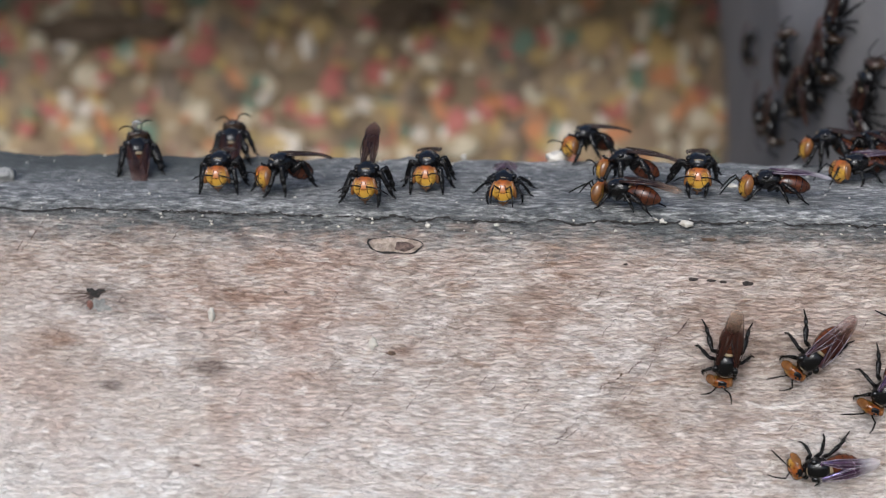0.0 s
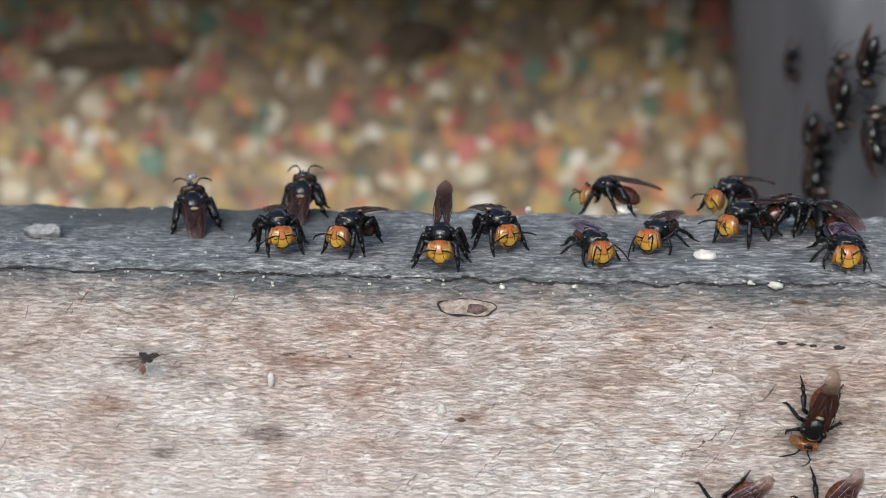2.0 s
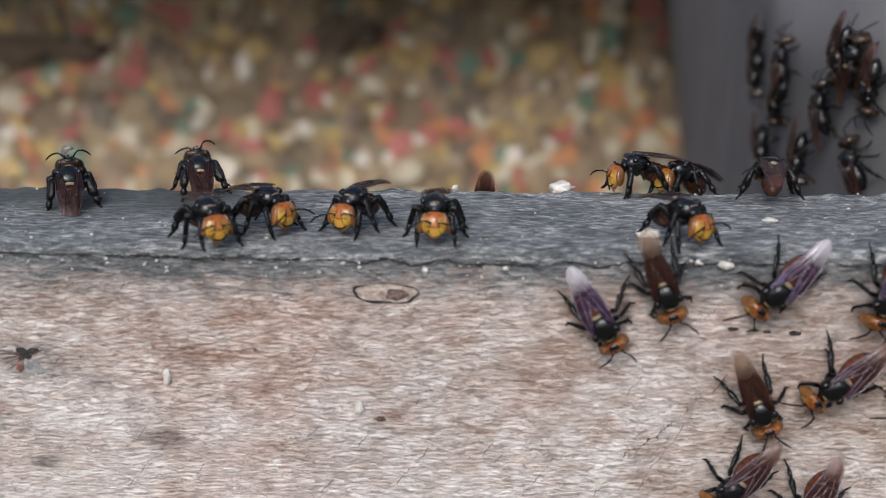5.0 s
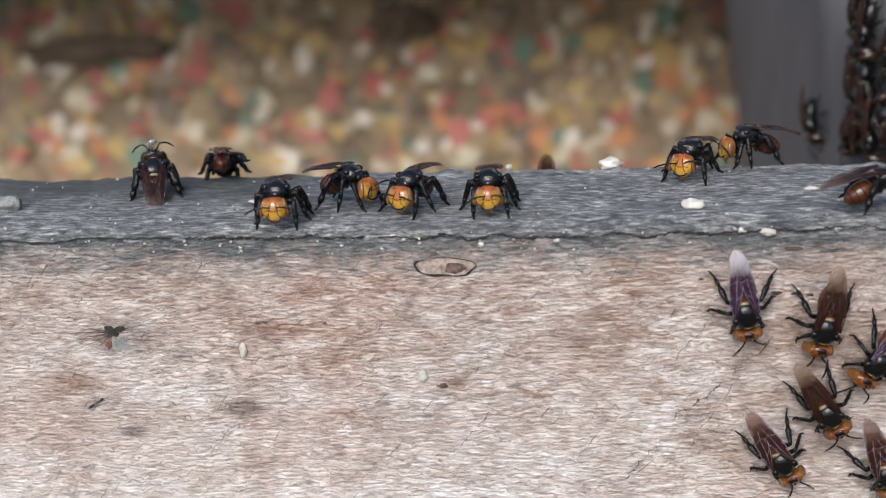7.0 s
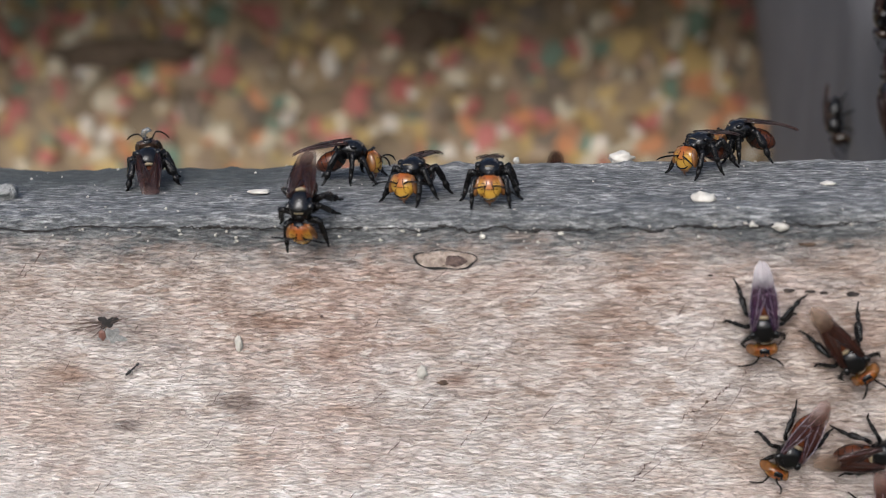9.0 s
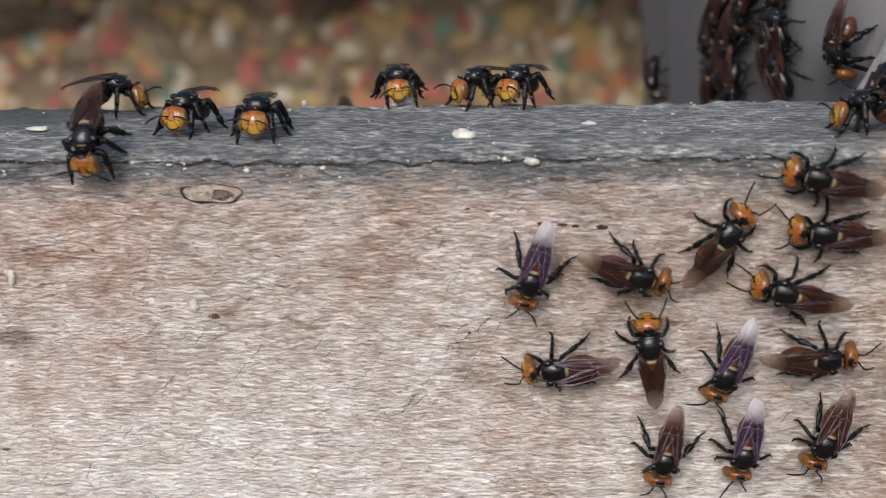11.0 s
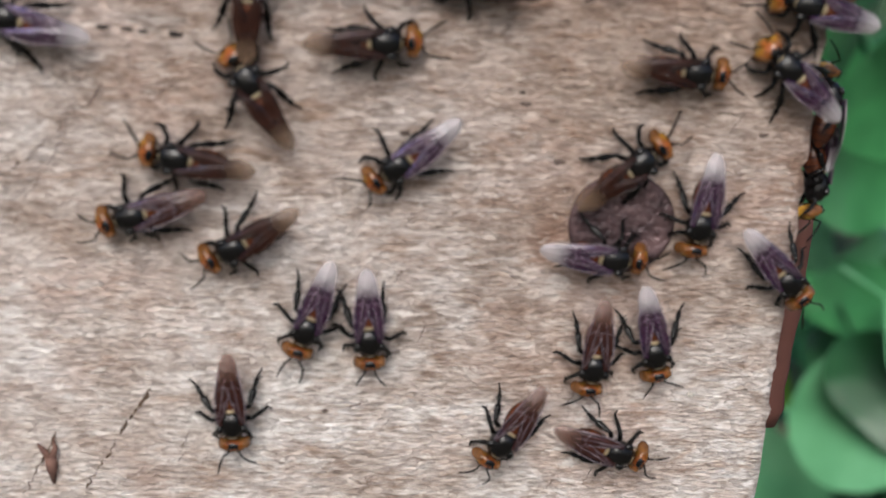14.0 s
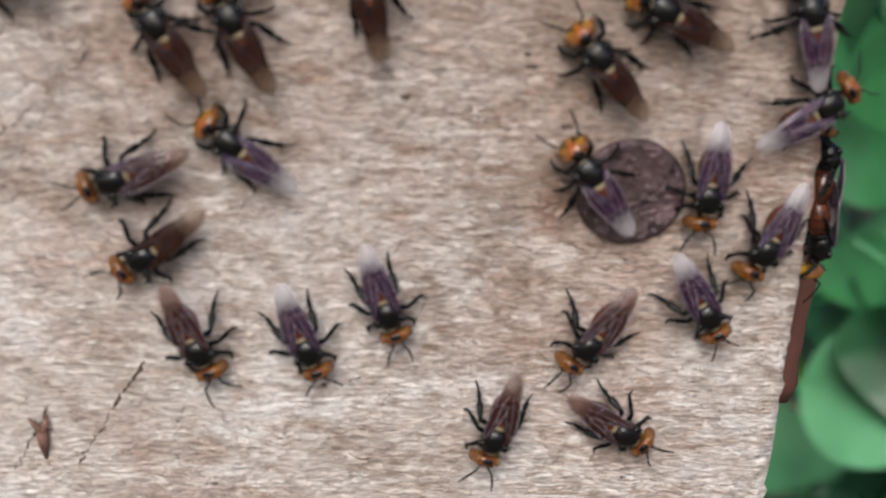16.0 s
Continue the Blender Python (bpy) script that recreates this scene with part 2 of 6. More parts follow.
BLACK = plain("black_chitin", (0.006, 0.0055, 0.006), 0.12, (0.002, 0.002, 0.0025), 1500, 0.00004, Specular_IOR_Level=0.42)
LEG = plain("black_leg", (0.009, 0.008, 0.008), 0.14, (0.003, 0.003, 0.003), 3000, 0.00004, Specular_IOR_Level=0.22)


def amber_face():
    m = Nodes("amber_face")
    low = m.ramp(m.noise(700, 4), (0.3, (0.34, 0.175, 0.022)), (0.7, (0.54, 0.315, 0.042)))
    high = m.ramp(m.noise(600, 4), (0.3, (0.17, 0.048, 0.009)), (0.7, (0.33, 0.115, 0.014)))
    c = m.mix(m.span(m.axis(2), 0.0019, 0.0025), low, high)
    spots = m.ramp(m.noise(1500, 4, 0.6, (1, 1, 0.7), 0.0, 0.8), (0.34, (0.22, 0.10, 0.05)), (0.47, (1, 1, 1)))
    c = m.mix(0.85, c, spots, "MULTIPLY")
    # rust-brown shield between the feelers
    shield = m.math("MULTIPLY", m.span(m.math("ABSOLUTE", m.axis(1)), 0.00036, 0.00022), m.span(m.axis(2), 0.00150, 0.00175))
    c = m.mix(m.math("MULTIPLY", shield, 0.75), c, (0.30, 0.075, 0.012))
    # the back of the head is black
    c = m.mix(m.span(m.axis(0), 0.00125, 0.00160), (0.012, 0.008, 0.007), c)
    m.colour(c)
    m.bump(m.noise(2200, 3), 0.00002)
    return m.put(Roughness=0.20, Coat_Weight=0.5, Coat_Roughness=0.04, Specular_IOR_Level=0.25).material


AMBER = amber_face()
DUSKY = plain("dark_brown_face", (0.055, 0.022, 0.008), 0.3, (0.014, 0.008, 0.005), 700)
HAIR = plain("dark_hair", (0.035, 0.028, 0.024), 0.7, (0.012, 0.010, 0.009), 1500)
BELLY = plain("red_brown_abdomen", (0.15, 0.036, 0.010), 0.25, (0.022, 0.010, 0.007), 480)
EYE = plain("eye", (0.26, 0.11, 0.030), 0.10, (0.09, 0.035, 0.010), 700)
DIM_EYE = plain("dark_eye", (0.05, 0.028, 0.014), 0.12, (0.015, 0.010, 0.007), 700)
CREAM = plain("cream_edge", (0.33, 0.27, 0.16), 0.4, (0.10, 0.06, 0.03), 1500)
TONGUE = plain("brown_mouthparts", (0.20, 0.09, 0.035), 0.4, (0.07, 0.03, 0.015), 900)


def wing_film(name, base, dim, tip, clear, sheen_base, sheen_tip):
    """Membrane: tinted film over the veins' field, bare tip, and a strong sheen of both faces."""
    m = Nodes(name)
    # past the veins the film is bare; a pale tip paints in reflected sky
    ragged = m.math("ADD", m.axis(0), m.math("MULTIPLY", m.math("SUBTRACT", m.noise(900, 3), 0.5), 0.0016))
    bare = m.span(ragged, -0.0032, -0.0048)
    m.colour(m.mix(bare, m.ramp(m.noise(420, 4), (0.3, dim), (0.7, base)), tip))
    m.put(Roughness=0.3, Specular_IOR_Level=0.12)
    m.bump(m.noise(1900, 4, 0.6, (0.2, 1, 1)), 0.00016)
    sheen = m.tree.nodes.new("ShaderNodeBsdfGlossy")
    m.link(m.mix(m.span(m.axis(0), -0.0010, -0.0034), m.ramp(m.noise(900, 3), (0.40, (0.42, 0.40, 0.98)), (0.60, (0.80, 0.62, 0.85))), (0.90, 0.87, 0.92)), sheen.inputs["Color"])
    sheen.inputs["Roughness"].default_value = 0.26
    both = m.tree.nodes.new("ShaderNodeMixShader")
    streak = m.ramp(m.noise(1300, 3, 0.5, (0.16, 1, 1)), (0.46, (0.1, 0.1, 0.1)), (0.62, (1, 1, 1)))
    m.link(m.math("SUBTRACT", clear, m.math("MULTIPLY", bare, clear - 0.52)), m.shader.inputs["Alpha"])
    m.link(m.math("ADD", m.math("MULTIPLY", bare, sheen_tip), m.math("MULTIPLY", m.math("MULTIPLY", streak, m.math("SUBTRACT", 1.0, bare)), sheen_base)), both.inputs[0])
    m.link(m.shader.inputs["Normal"].links[0].from_socket, sheen.inputs["Normal"])
    m.link(m.shader.outputs[0], both.inputs[1])
    m.link(sheen.outputs[0], both.inputs[2])
    m.link(both.outputs[0], m.tree.nodes["Material Output"].inputs[0])
    return m.material


WING = wing_film("sky_tipped_wing", (0.060, 0.020, 0.050), (0.010, 0.005, 0.016), (0.50, 0.46, 0.48), 0.92, 0.17, 0.012)
SMOKY = wing_film("smoky_wing", (0.042, 0.013, 0.007), (0.012, 0.005, 0.004), (0.20, 0.13, 0.085), 0.95, 0.03, 0.01)
BROWN = wing_film("brown_wing", (0.050, 0.014, 0.009), (0.016, 0.006, 0.006), (0.15, 0.075, 0.055), 0.96, 0.07, 0.02)
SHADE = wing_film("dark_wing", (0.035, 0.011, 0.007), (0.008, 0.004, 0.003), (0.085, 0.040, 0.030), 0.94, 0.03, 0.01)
DROP = plain("clear_resin", (0.62, 0.62, 0.60), 0.08, (0.45, 0.45, 0.43), 900, Transmission_Weight=0.75)
DARK_VEIN = plain("dark_wing_vein", (0.05, 0.028, 0.022), 0.2, (0.012, 0.008, 0.007), 700)
VEIN = plain("wing_vein", (0.34, 0.29, 0.33), 0.12, (0.05, 0.035, 0.045), 700)


def leaf_green(name, light, dark):
    m = Nodes(name)
    m.colour(m.ramp(m.noise(45, 4), (0.3, dark), (0.7, light)))
    m.put(Roughness=0.42, Specular_IOR_Level=0.5)
    return m.bump(m.noise(200, 3), 0.0004).material


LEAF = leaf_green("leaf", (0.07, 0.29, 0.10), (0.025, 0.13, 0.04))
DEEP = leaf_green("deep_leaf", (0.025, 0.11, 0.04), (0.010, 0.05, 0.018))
YOUNG = leaf_green("young_leaf", (0.22, 0.50, 0.05), (0.10, 0.30, 0.03))
MINT = leaf_green("pale_leaf", (0.15, 0.42, 0.21), (0.08, 0.27, 0.12))
STALK = plain("stalk", (0.10, 0.13, 0.04), 0.7, (0.05, 0.06, 0.02), 200)


def chip_colours():
    m = Nodes("coloured_chips")
    geo = m.tree.nodes.new("ShaderNodeNewGeometry")
    c = m.ramp(geo.outputs["Random Per Island"],
               (0.0, (0.30, 0.22, 0.12)), (0.16, (0.42, 0.30, 0.10)), (0.30, (0.22, 0.16, 0.10)), (0.42, (0.55, 0.50, 0.38)),
               (0.56, (0.26, 0.19, 0.12)), (0.68, (0.36, 0.09, 0.075)), (0.76, (0.13, 0.10, 0.07)), (0.84, (0.10, 0.18, 0.13)), (0.90, (0.65, 0.62, 0.56)), (0.96, (0.48, 0.20, 0.08)))
    m.tree.nodes[-1].color_ramp.interpolation = "CONSTANT"
    c = m.mix(0.5, c, m.ramp(m.noise(120, 4), (0.3, (0.5, 0.45, 0.4)), (0.7, (1, 1, 1))), "MULTIPLY")
    c = m.mix(0.18, c, (0.22, 0.19, 0.16))
    c = m.mix(1.0, c, (1.22, 1.2, 1.18), "MULTIPLY")
    m.colour(c)
    return m.put(Roughness=0.6).material


CHIPS = chip_colours()
PRESSED = plain("pressed_backing", (0.24, 0.18, 0.11), 0.8, (0.13, 0.095, 0.06), 80)


# ---- mesh helpers, all in millimetres ----
def part(name, bm, material, parent=None, label="", smooth=True):
    bmesh.ops.recalc_face_normals(bm, faces=bm.faces)
    bmesh.ops.scale(bm, vec=(MM, MM, MM), verts=bm.verts)
    mesh = bpy.data.meshes.new(name)
    bm.to_mesh(mesh)
    bm.free()
    for face in mesh.polygons:
        face.use_smooth = smooth
    for one in material if isinstance(material, (list, tuple)) else (material,):
        mesh.materials.append(one)
    ob = new(name, mesh)
    if parent:
        ob.parent = parent
    if label:
        tagged(ob, label)
    return ob


def empty(name):
    ob = new(name)
    ob.empty_display_size = 0.002
    return ob


def ball(bm, centre, radii, turn=(0, 0, 0), u=18, v=12, shape=None):
    """An ellipsoid; shape may move each unit point first."""
    made = bmesh.ops.create_uvsphere(bm, u_segments=u, v_segments=v, radius=1.0)["verts"]
    m = Matrix.Translation(centre) @ Euler([radians(a) for a in turn]).to_matrix().to_4x4() @ Matrix.Diagonal((*radii, 1))
    for w in made:
        w.co = m @ (Vector(shape(*w.co)) if shape else w.co)
    return made


def tube(bm, points, radii, sides=8):
    """A tapered, capped tube through the points."""
    points = [Vector(p) for p in points]
    rings = []
    for n, p in enumerate(points):
        ahead = (points[min(n + 1, len(points) - 1)] - points[max(n - 1, 0)]).normalized()
        across = ahead.cross(Vector((0.12, 0.31, 0.94))).normalized()
        up = across.cross(ahead)
        r = radii[n]
        rx, ry = r if isinstance(r, tuple) else (r, r)
        rings.append([bm.verts.new(p + across * rx * math.cos(a) + up * ry * math.sin(a)) for a in [2 * math.pi * k / sides for k in range(sides)]])
    for a, b in zip(rings, rings[1:]):
        for k in range(sides):
            bm.faces.new((a[k], a[(k + 1) % sides], b[(k + 1) % sides], b[k]))
    bm.faces.new(rings[0][::-1])
    bm.faces.new(rings[-1])


def blob(bm, centre, radii, seed, rough=0.25, u=10, v=7):
    """A lumpy pebble."""
    made = ball(bm, (0, 0, 0), (1, 1, 1), u=u, v=v)
    for w in made:
        k = 1 + rough * noise.noise(Vector(w.co) * 1.7 + Vector((seed * 3.1, seed, -seed)))
        w.co = Vector((w.co.x * radii[0] * k, w.co.y * radii[1] * k, w.co.z * radii[2] * k)) + Vector(centre)


def smooth01(a, b, x):
    k = min(1.0, max(0.0, (x - a) / (b - a)))
    return k * k * (3 - 2 * k)


# ---- the board: front at y = 0, upper rim at z = 0, 18 mm thick, sawn off at x = 78 ----
THICK, END = 18.0, 78.2


def rise(x):
    """How far the rim stands above z = 0 towards the sawn end."""
    return 10.5 * smooth01(56.0, 63.0, x) + 1.2 * smooth01(59, 74, x)


def build_board():
    bm = bmesh.new()
    profile = [(0.0, -110 + 5 * k) for k in range(12)] + [(0.0, -50 + 0.6 * k) for k in range(78)]
    profile += [(0.0, -3.2), (0.02, -2.5), (0.05, -1.9), (0.12, -1.3), (0.28, -0.8), (0.55, -0.38), (0.95, -0.12), (1.5, 0.0)]
    profile += [(1.5 + 0.4 * k, 0.0) for k in range(1, 39)]
    profile += [(17.0, -0.08), (17.5, -0.3), (17.85, -0.8), (THICK, -1.6), (THICK, -6), (THICK, -20), (THICK, -60), (THICK, -110)]
    xs = [-120, -90, -70, -60] + [-55 + 0.5 * k for k in range(266)] + [END]
    rings = []
    for x in xs:
        ring = []
        for n, (y, z) in enumerate(profile):
            lift = rise(x) * smooth01(-9.0, -0.3, z)
            p = Vector((x * 0.35, y, z))
            q = 0.10 * noise.noise(p * 0.9) + 0.05 * noise.noise(p * 2.7)
            back = 0.35 * noise.noise(Vector((x * 0.25, 3, 9))) + 0.2 * noise.noise(Vector((x * 0.9, 5, 1)))
            ridge = noise.noise(Vector((x * 0.22, y * 1.6, 2.0))) + 0.6 * noise.noise(Vector((x * 0.5, y * 3.6, 6.0)))
            fibre = noise.noise(Vector((x * 0.45, 3.0, z * 1.7))) + 0.5 * noise.noise(Vector((x * 0.9, 8.0, z * 3.1)))
            y2, z2 = y, z + lift
            if z > -2.6 and y < 1.6:
                y2, z2 = y + q * 2.0 + 0.2 * noise.noise(Vector((x * 0.5, 7, z))), z2 + q * 1.6
            elif y >= 1.5 and z > -2:
                z2 += q * 1.2 + 0.13 * ridge + (0.35 * noise.noise(Vector((x * 0.06, y * 0.15, 4))) if 1.5 < y else 0)
                if y > 15:
                    z2 += back
            else:
                y2 += q * 0.3 + 0.045 * fibre
            x2 = x
            if x == END:
                x2 = END + 0.34 * noise.noise(Vector((0, y * 1.2, z * 1.1))) + 0.26 * noise.noise(Vector((2, y * 3, z * 2.3))) + 0.14 * noise.noise(Vector((5, y * 5, z * 6)))
            ring.append(bm.verts.new((x2, y2, z2)))
        rings.append(ring)
    for a, b in zip(rings, rings[1:]):
        for k in range(len(profile) - 1):
            bm.faces.new((a[k], b[k], b[k + 1], a[k + 1]))
    bm.faces.new(rings[0])
    bm.faces.new(rings[-1][::-1])
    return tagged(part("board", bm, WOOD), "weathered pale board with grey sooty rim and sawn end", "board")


board = build_board()


def ribbon(bm, points, widths, y=-0.05, thick=0.04):
    """A thin raised strip on the board's front, through points of x and z."""
    pts = [Vector((x, 0, z)) for x, z in points]
    rows = []
    for n, p in enumerate(pts):
        d = (pts[min(n + 1, len(pts) - 1)] - pts[max(n - 1, 0)]).normalized()
        side = Vector((-d.z, 0, d.x)) * widths[n] * 0.5
        rows.append([bm.verts.new(p + side + Vector((0, y, 0))), bm.verts.new(p + Vector((0, y - thick, 0))), bm.verts.new(p - side + Vector((0, y, 0)))])
    for a, b in zip(rows, rows[1:]):
        bm.faces.new((a[0], b[0], b[1], a[1]))
        bm.faces.new((a[1], b[1], b[2], a[2]))


def wander(a, b, steps, amount, seed):
    out = []
    for k in range(steps + 1):
        f = k / steps
        out.append((a[0] + f * (b[0] - a[0]) + 0.5 * amount * noise.noise(Vector((k * 0.8, seed, 1))),
                    a[1] + f * (b[1] - a[1]) + 0.8 * amount * noise.noise(Vector((k * 0.13, seed, 5))) + 0.4 * amount * noise.noise(Vector((k * 0.9, seed, 9)))))
    return out


# Long crack along the rim and short drying cracks on the front.
def build_cracks():
    for k, (a, b, w) in enumerate([((-58, -0.9), (-20, -0.75), 0.28), ((-19, -0.8), (-4, -1.0), 0.22), ((-3, -1.0), (14, -1.25), 0.26), ((15, -1.2), (34, -0.9), 0.24), ((34.5, -0.9), (49, -1.0), 0.18)]):
        bm = bmesh.new()
        pts = wander(a, b, 60, 0.5, k)
        ribbon(bm, pts, [1.5 * w * (0.22 + 1.2 * abs(noise.noise(Vector((n * 0.35, k, 2))))) for n in range(61)], y=0.02, thick=0.10)
        part("crack", bm, CRACK, board)
    for k, (a, b, w) in enumerate([((-32.8, -5.0), (-29.7, -1.4), 0.2), ((-19, -4.2), (-16.5, -1.6), 0.12), ((26.6, -40.4), (29.0, -36.2), 0.40), ((29.2, -36.0), (31.4, -32.2), 0.46), ((22.0, -41.0), (24.8, -35.6), 0.34), ((21.0, -17.3), (22.9, -15.7), 0.34), ((23.3, -15.5), (24.9, -13.9), 0.26), ((25.6, -13.4), (28.8, -9.9), 0.22), ((17.0, -23.0), (19.6, -19.8), 0.16), ((22.3, -20.2), (26.5, -13.0), 0.12), ((-19, -20.5), (-15.5, -16.5), 0.10), ((3, -20), (5.5, -16.8), 0.14), ((21, -12), (24, -8), 0.1), ((46, -33.6), (47.3, -32.9), 0.22), ((28, -41), (31, -38.5), 0.14), ((13, -21), (15.5, -17.5), 0.12), ((36, -24.5), (39.5, -19), 0.1)]):
        bm = bmesh.new()
        pts = wander(a, b, 16, 0.8, 20 + k)
        ribbon(bm, pts, [w * (0.1 + 1.3 * abs(noise.noise(Vector((n * 0.6, k, 3))))) for n in range(17)], y=-0.04, thick=0.02)
        part("crack", bm, DARK_WOOD if w > 0.3 else HEART_WOOD, board)


build_cracks()


def build_checks():
    """Many fine drying checks, mostly slanting like the saw's marks."""
    rng = random.Random(12)
    bm = bmesh.new()
    for k in range(150):
        x, z = rng.uniform(-50, 76), rng.uniform(-44, -3.5)
        far, slant = rng.uniform(0.5, 2.2), radians(rng.choice((48, 55, 60, 8, -6, 2, 50)) + rng.uniform(-10, 10))
        pts = wander((x, z), (x + far * math.cos(slant), z + far * math.sin(slant)), 6, 0.3, 200 + k)
        w = rng.uniform(0.03, 0.08)
        ribbon(bm, pts, [w * f for f in (0.2, 0.8, 1.0, 0.7, 1.0, 0.6, 0.1)], y=-0.06, thick=0.03)
    tagged(part("check", bm, HEART_WOOD, board), kind="stuff")


build_checks()


def build_grit():
    """Pale grit in the rim's pores."""
    rng = random.Random(31)
    bm = bmesh.new()
    for k in range(260):
        x = rng.uniform(-50, 52)
        if rng.random() < 0.6:
            at = (x, rng.uniform(-0.05, 0.25), rng.uniform(-3.0, -0.7))
        else:
            at = (x, rng.uniform(0.8, 17.2), rng.uniform(0.0, 0.12))
        r = rng.uniform(0.04, 0.12)
        blob(bm, at, (r * rng.uniform(1, 1.7), r, r), k, 0.8, 6, 4)
    tagged(part("grit", bm, CRUMB), "pale grit scattered in the weathered rim", "grit", kind="stuff")


build_grit()


def build_knot():
    knot = part("knot", disc((2.4, -3.58), 2.35, 0.82, 3, 0.06), KNOT_WOOD, board, "oval knot with a dark ring")
    bm = bmesh.new()
    ring = [(2.4 + 2.45 * math.cos(a) * (1 + 0.04 * math.sin(3 * a) + 0.03 * math.sin(7 * a + 1)), -3.58 + 0.86 * math.sin(a) * (1 + 0.10 * math.cos(2 * a + 0.6) + 0.07 * math.sin(5 * a))) for a in [2 * math.pi * k / 40 for k in range(41)]]
    ribbon(bm, ring, [0.08 + 0.24 * max(0, noise.noise(Vector((math.cos(k / 6.4) * 1.5, math.sin(k / 6.4), 8))) + 0.25) + (0.12 if 16 < k < 24 else 0) for k in range(41)], y=-0.06, thick=0.05)
    part("ring", bm, CRACK, knot)
    part("heart", disc((3.15, -3.72), 1.05, 0.50, 5, 0.10, 0.45), HEART_WOOD, knot)


def disc(centre, rx, rz, seed, y, rough=0.18, sides=28):
    """A low, uneven patch on the board's front."""
    bm = bmesh.new()
    rings = []
    for f, lift in ((1.0, 0.0), (0.85, 0.7), (0.4, 1.0)):
        row = []
        for k in range(sides):
            a = 2 * math.pi * k / sides
            g = f * (1 + rough * noise.noise(Vector((1.6 * math.cos(a), 1.6 * math.sin(a), seed))))
            row.append(bm.verts.new((centre[0] + rx * g * math.cos(a), -y * lift - 0.01, centre[1] + rz * g * math.sin(a))))
        rings.append(row)
    for a, b in zip(rings, rings[1:]):
        for k in range(sides):
            bm.faces.new((a[k], a[(k + 1) % sides], b[(k + 1) % sides], b[k]))
    bm.faces.new(rings[-1])
    return bm


build_knot()


def build_marks():
    # worm hole with brown streaks along the grain
    hole = part("worm_hole", disc((-26.15, -8.95), 0.80, 0.62, 11, 0.035, 0.9), CRACK, board)
    part("flake", disc((-25.75, -10.15), 1.0, 0.62, 17, 0.03, 0.9), FLAKE, hole, "pale grey flaked fibres")
    part("resin", disc((-26.7, -10.1), 0.34, 0.46, 12, 0.09, 0.4), RESIN, hole, "reddish bead of resin")
    for k, (far, drop, w) in enumerate([(-4.0, -0.1, 0.20), (-3.2, -0.7, 0.16), (-2.4, -1.2, 0.14), (2.6, 0.6, 0.16), (1.5, 0.9, 0.10), (-1.6, -1.4, 0.18), (-0.7, -1.7, 0.16), (1.0, -0.1, 0.14), (-2.8, 0.3, 0.10), (-4.4, -1.0, 0.10)]):
        bm = bmesh.new()
        ribbon(bm, wander((-26.1 + 0.15 * far, -9.0 + 0.15 * drop), (-26.1 + far, -9.0 + drop), 9, 0.22, 80 + k), [w * (0.8 - 0.075 * n) for n in range(10)], y=-0.03, thick=0.015)
        part("streak", bm, HEART_WOOD if k % 3 else DARK_WOOD, hole)
    # small dark pits and specks of the front
    pits = [(30.0, -2.5, 0.75, 0.28), (22.9, -4.95, 0.26, 0.16), (28.9, -6.2, 0.52, 0.30), (30.4, -6.3, 0.48, 0.20), (31.5, -6.4, 0.34, 0.26), (33.6, -6.5, 0.56, 0.32),
            (49.2, -12.6, 0.5, 0.32), (60.2, -14.2, 0.5, 0.4), (36.3, -42.0, 0.3, 0.24), (66.9, -41.2, 0.25, 0.2), (-7.9, -8.4, 0.2, 0.18), (-17.8, -26.8, 0.4, 0.25),
            (74.8, -11.8, 0.4, 0.3), (57.5, -10.2, 0.4, 0.3), (57.2, -9.4, 0.3, 0.25), (1.8, -14.2, 0.5, 0.35), (44.2, -33.8, 0.3, 0.25)]
    for k, (x, z, a, b) in enumerate(pits):
        part("pit", disc((x, z), a * 0.9, b * 0.6, 30 + k, 0.04, 0.5, 26), DARK_WOOD if k in (0, 15) else PIT if k < 6 else STAIN, board)


build_marks()


def crumb(name, centre, radii, seed, material, label, category, tilt=(0, 0, 0)):
    bm = bmesh.new()
    blob(bm, (0, 0, 0), radii, seed, 0.6, 16, 10)
    ob = part(name, bm, material)
    ob.matrix_world = pose(*[v * MM for v in centre], *tilt)
    return tagged(ob, label, category, "crumbs on the board")


for k, (c, r) in enumerate([((16.6, 17.0, 0.35), (1.15, 0.6, 0.5)), ((22.6, 3.4, 0.3), (0.85, 0.55, 0.42)), ((7.2, 17.2, 0.25), (0.28, 0.28, 0.3)), ((28.0, -0.10, -1.05), (0.55, 0.22, 0.3)), ((25.9, -0.05, -0.9), (0.22, 0.2, 0.2)),
                            ((5.4, -0.05, -1.7), (0.24, 0.14, 0.2)), ((-15.0, -0.14, -10.7), (0.3, 0.16, 0.6)), ((0.1, -0.14, -13.2), (0.35, 0.16, 0.6)), ((71.9, -0.08, -32.0), (0.22, 0.14, 0.22)),
                            ((-14.3, 7.5, 0.12), (0.9, 0.4, 0.2)), ((-0.9, 0.1, -1.2), (0.2, 0.15, 0.15)), ((11.5, 0.0, -1.5), (0.22, 0.15, 0.15)), ((33.0, 8.0, 0.15), (0.5, 0.3, 0.2))]):
    crumb("crumb", c, r, 70 + k, CRUMB, "pale waxy crumb lying on the weathered board", "crumb")
crumb("bark_flake", (-37.2, 6.5, 0.55), (1.7, 0.9, 0.75), 95, FLAKE, "grey lump of bark on the board's rim", "bark")


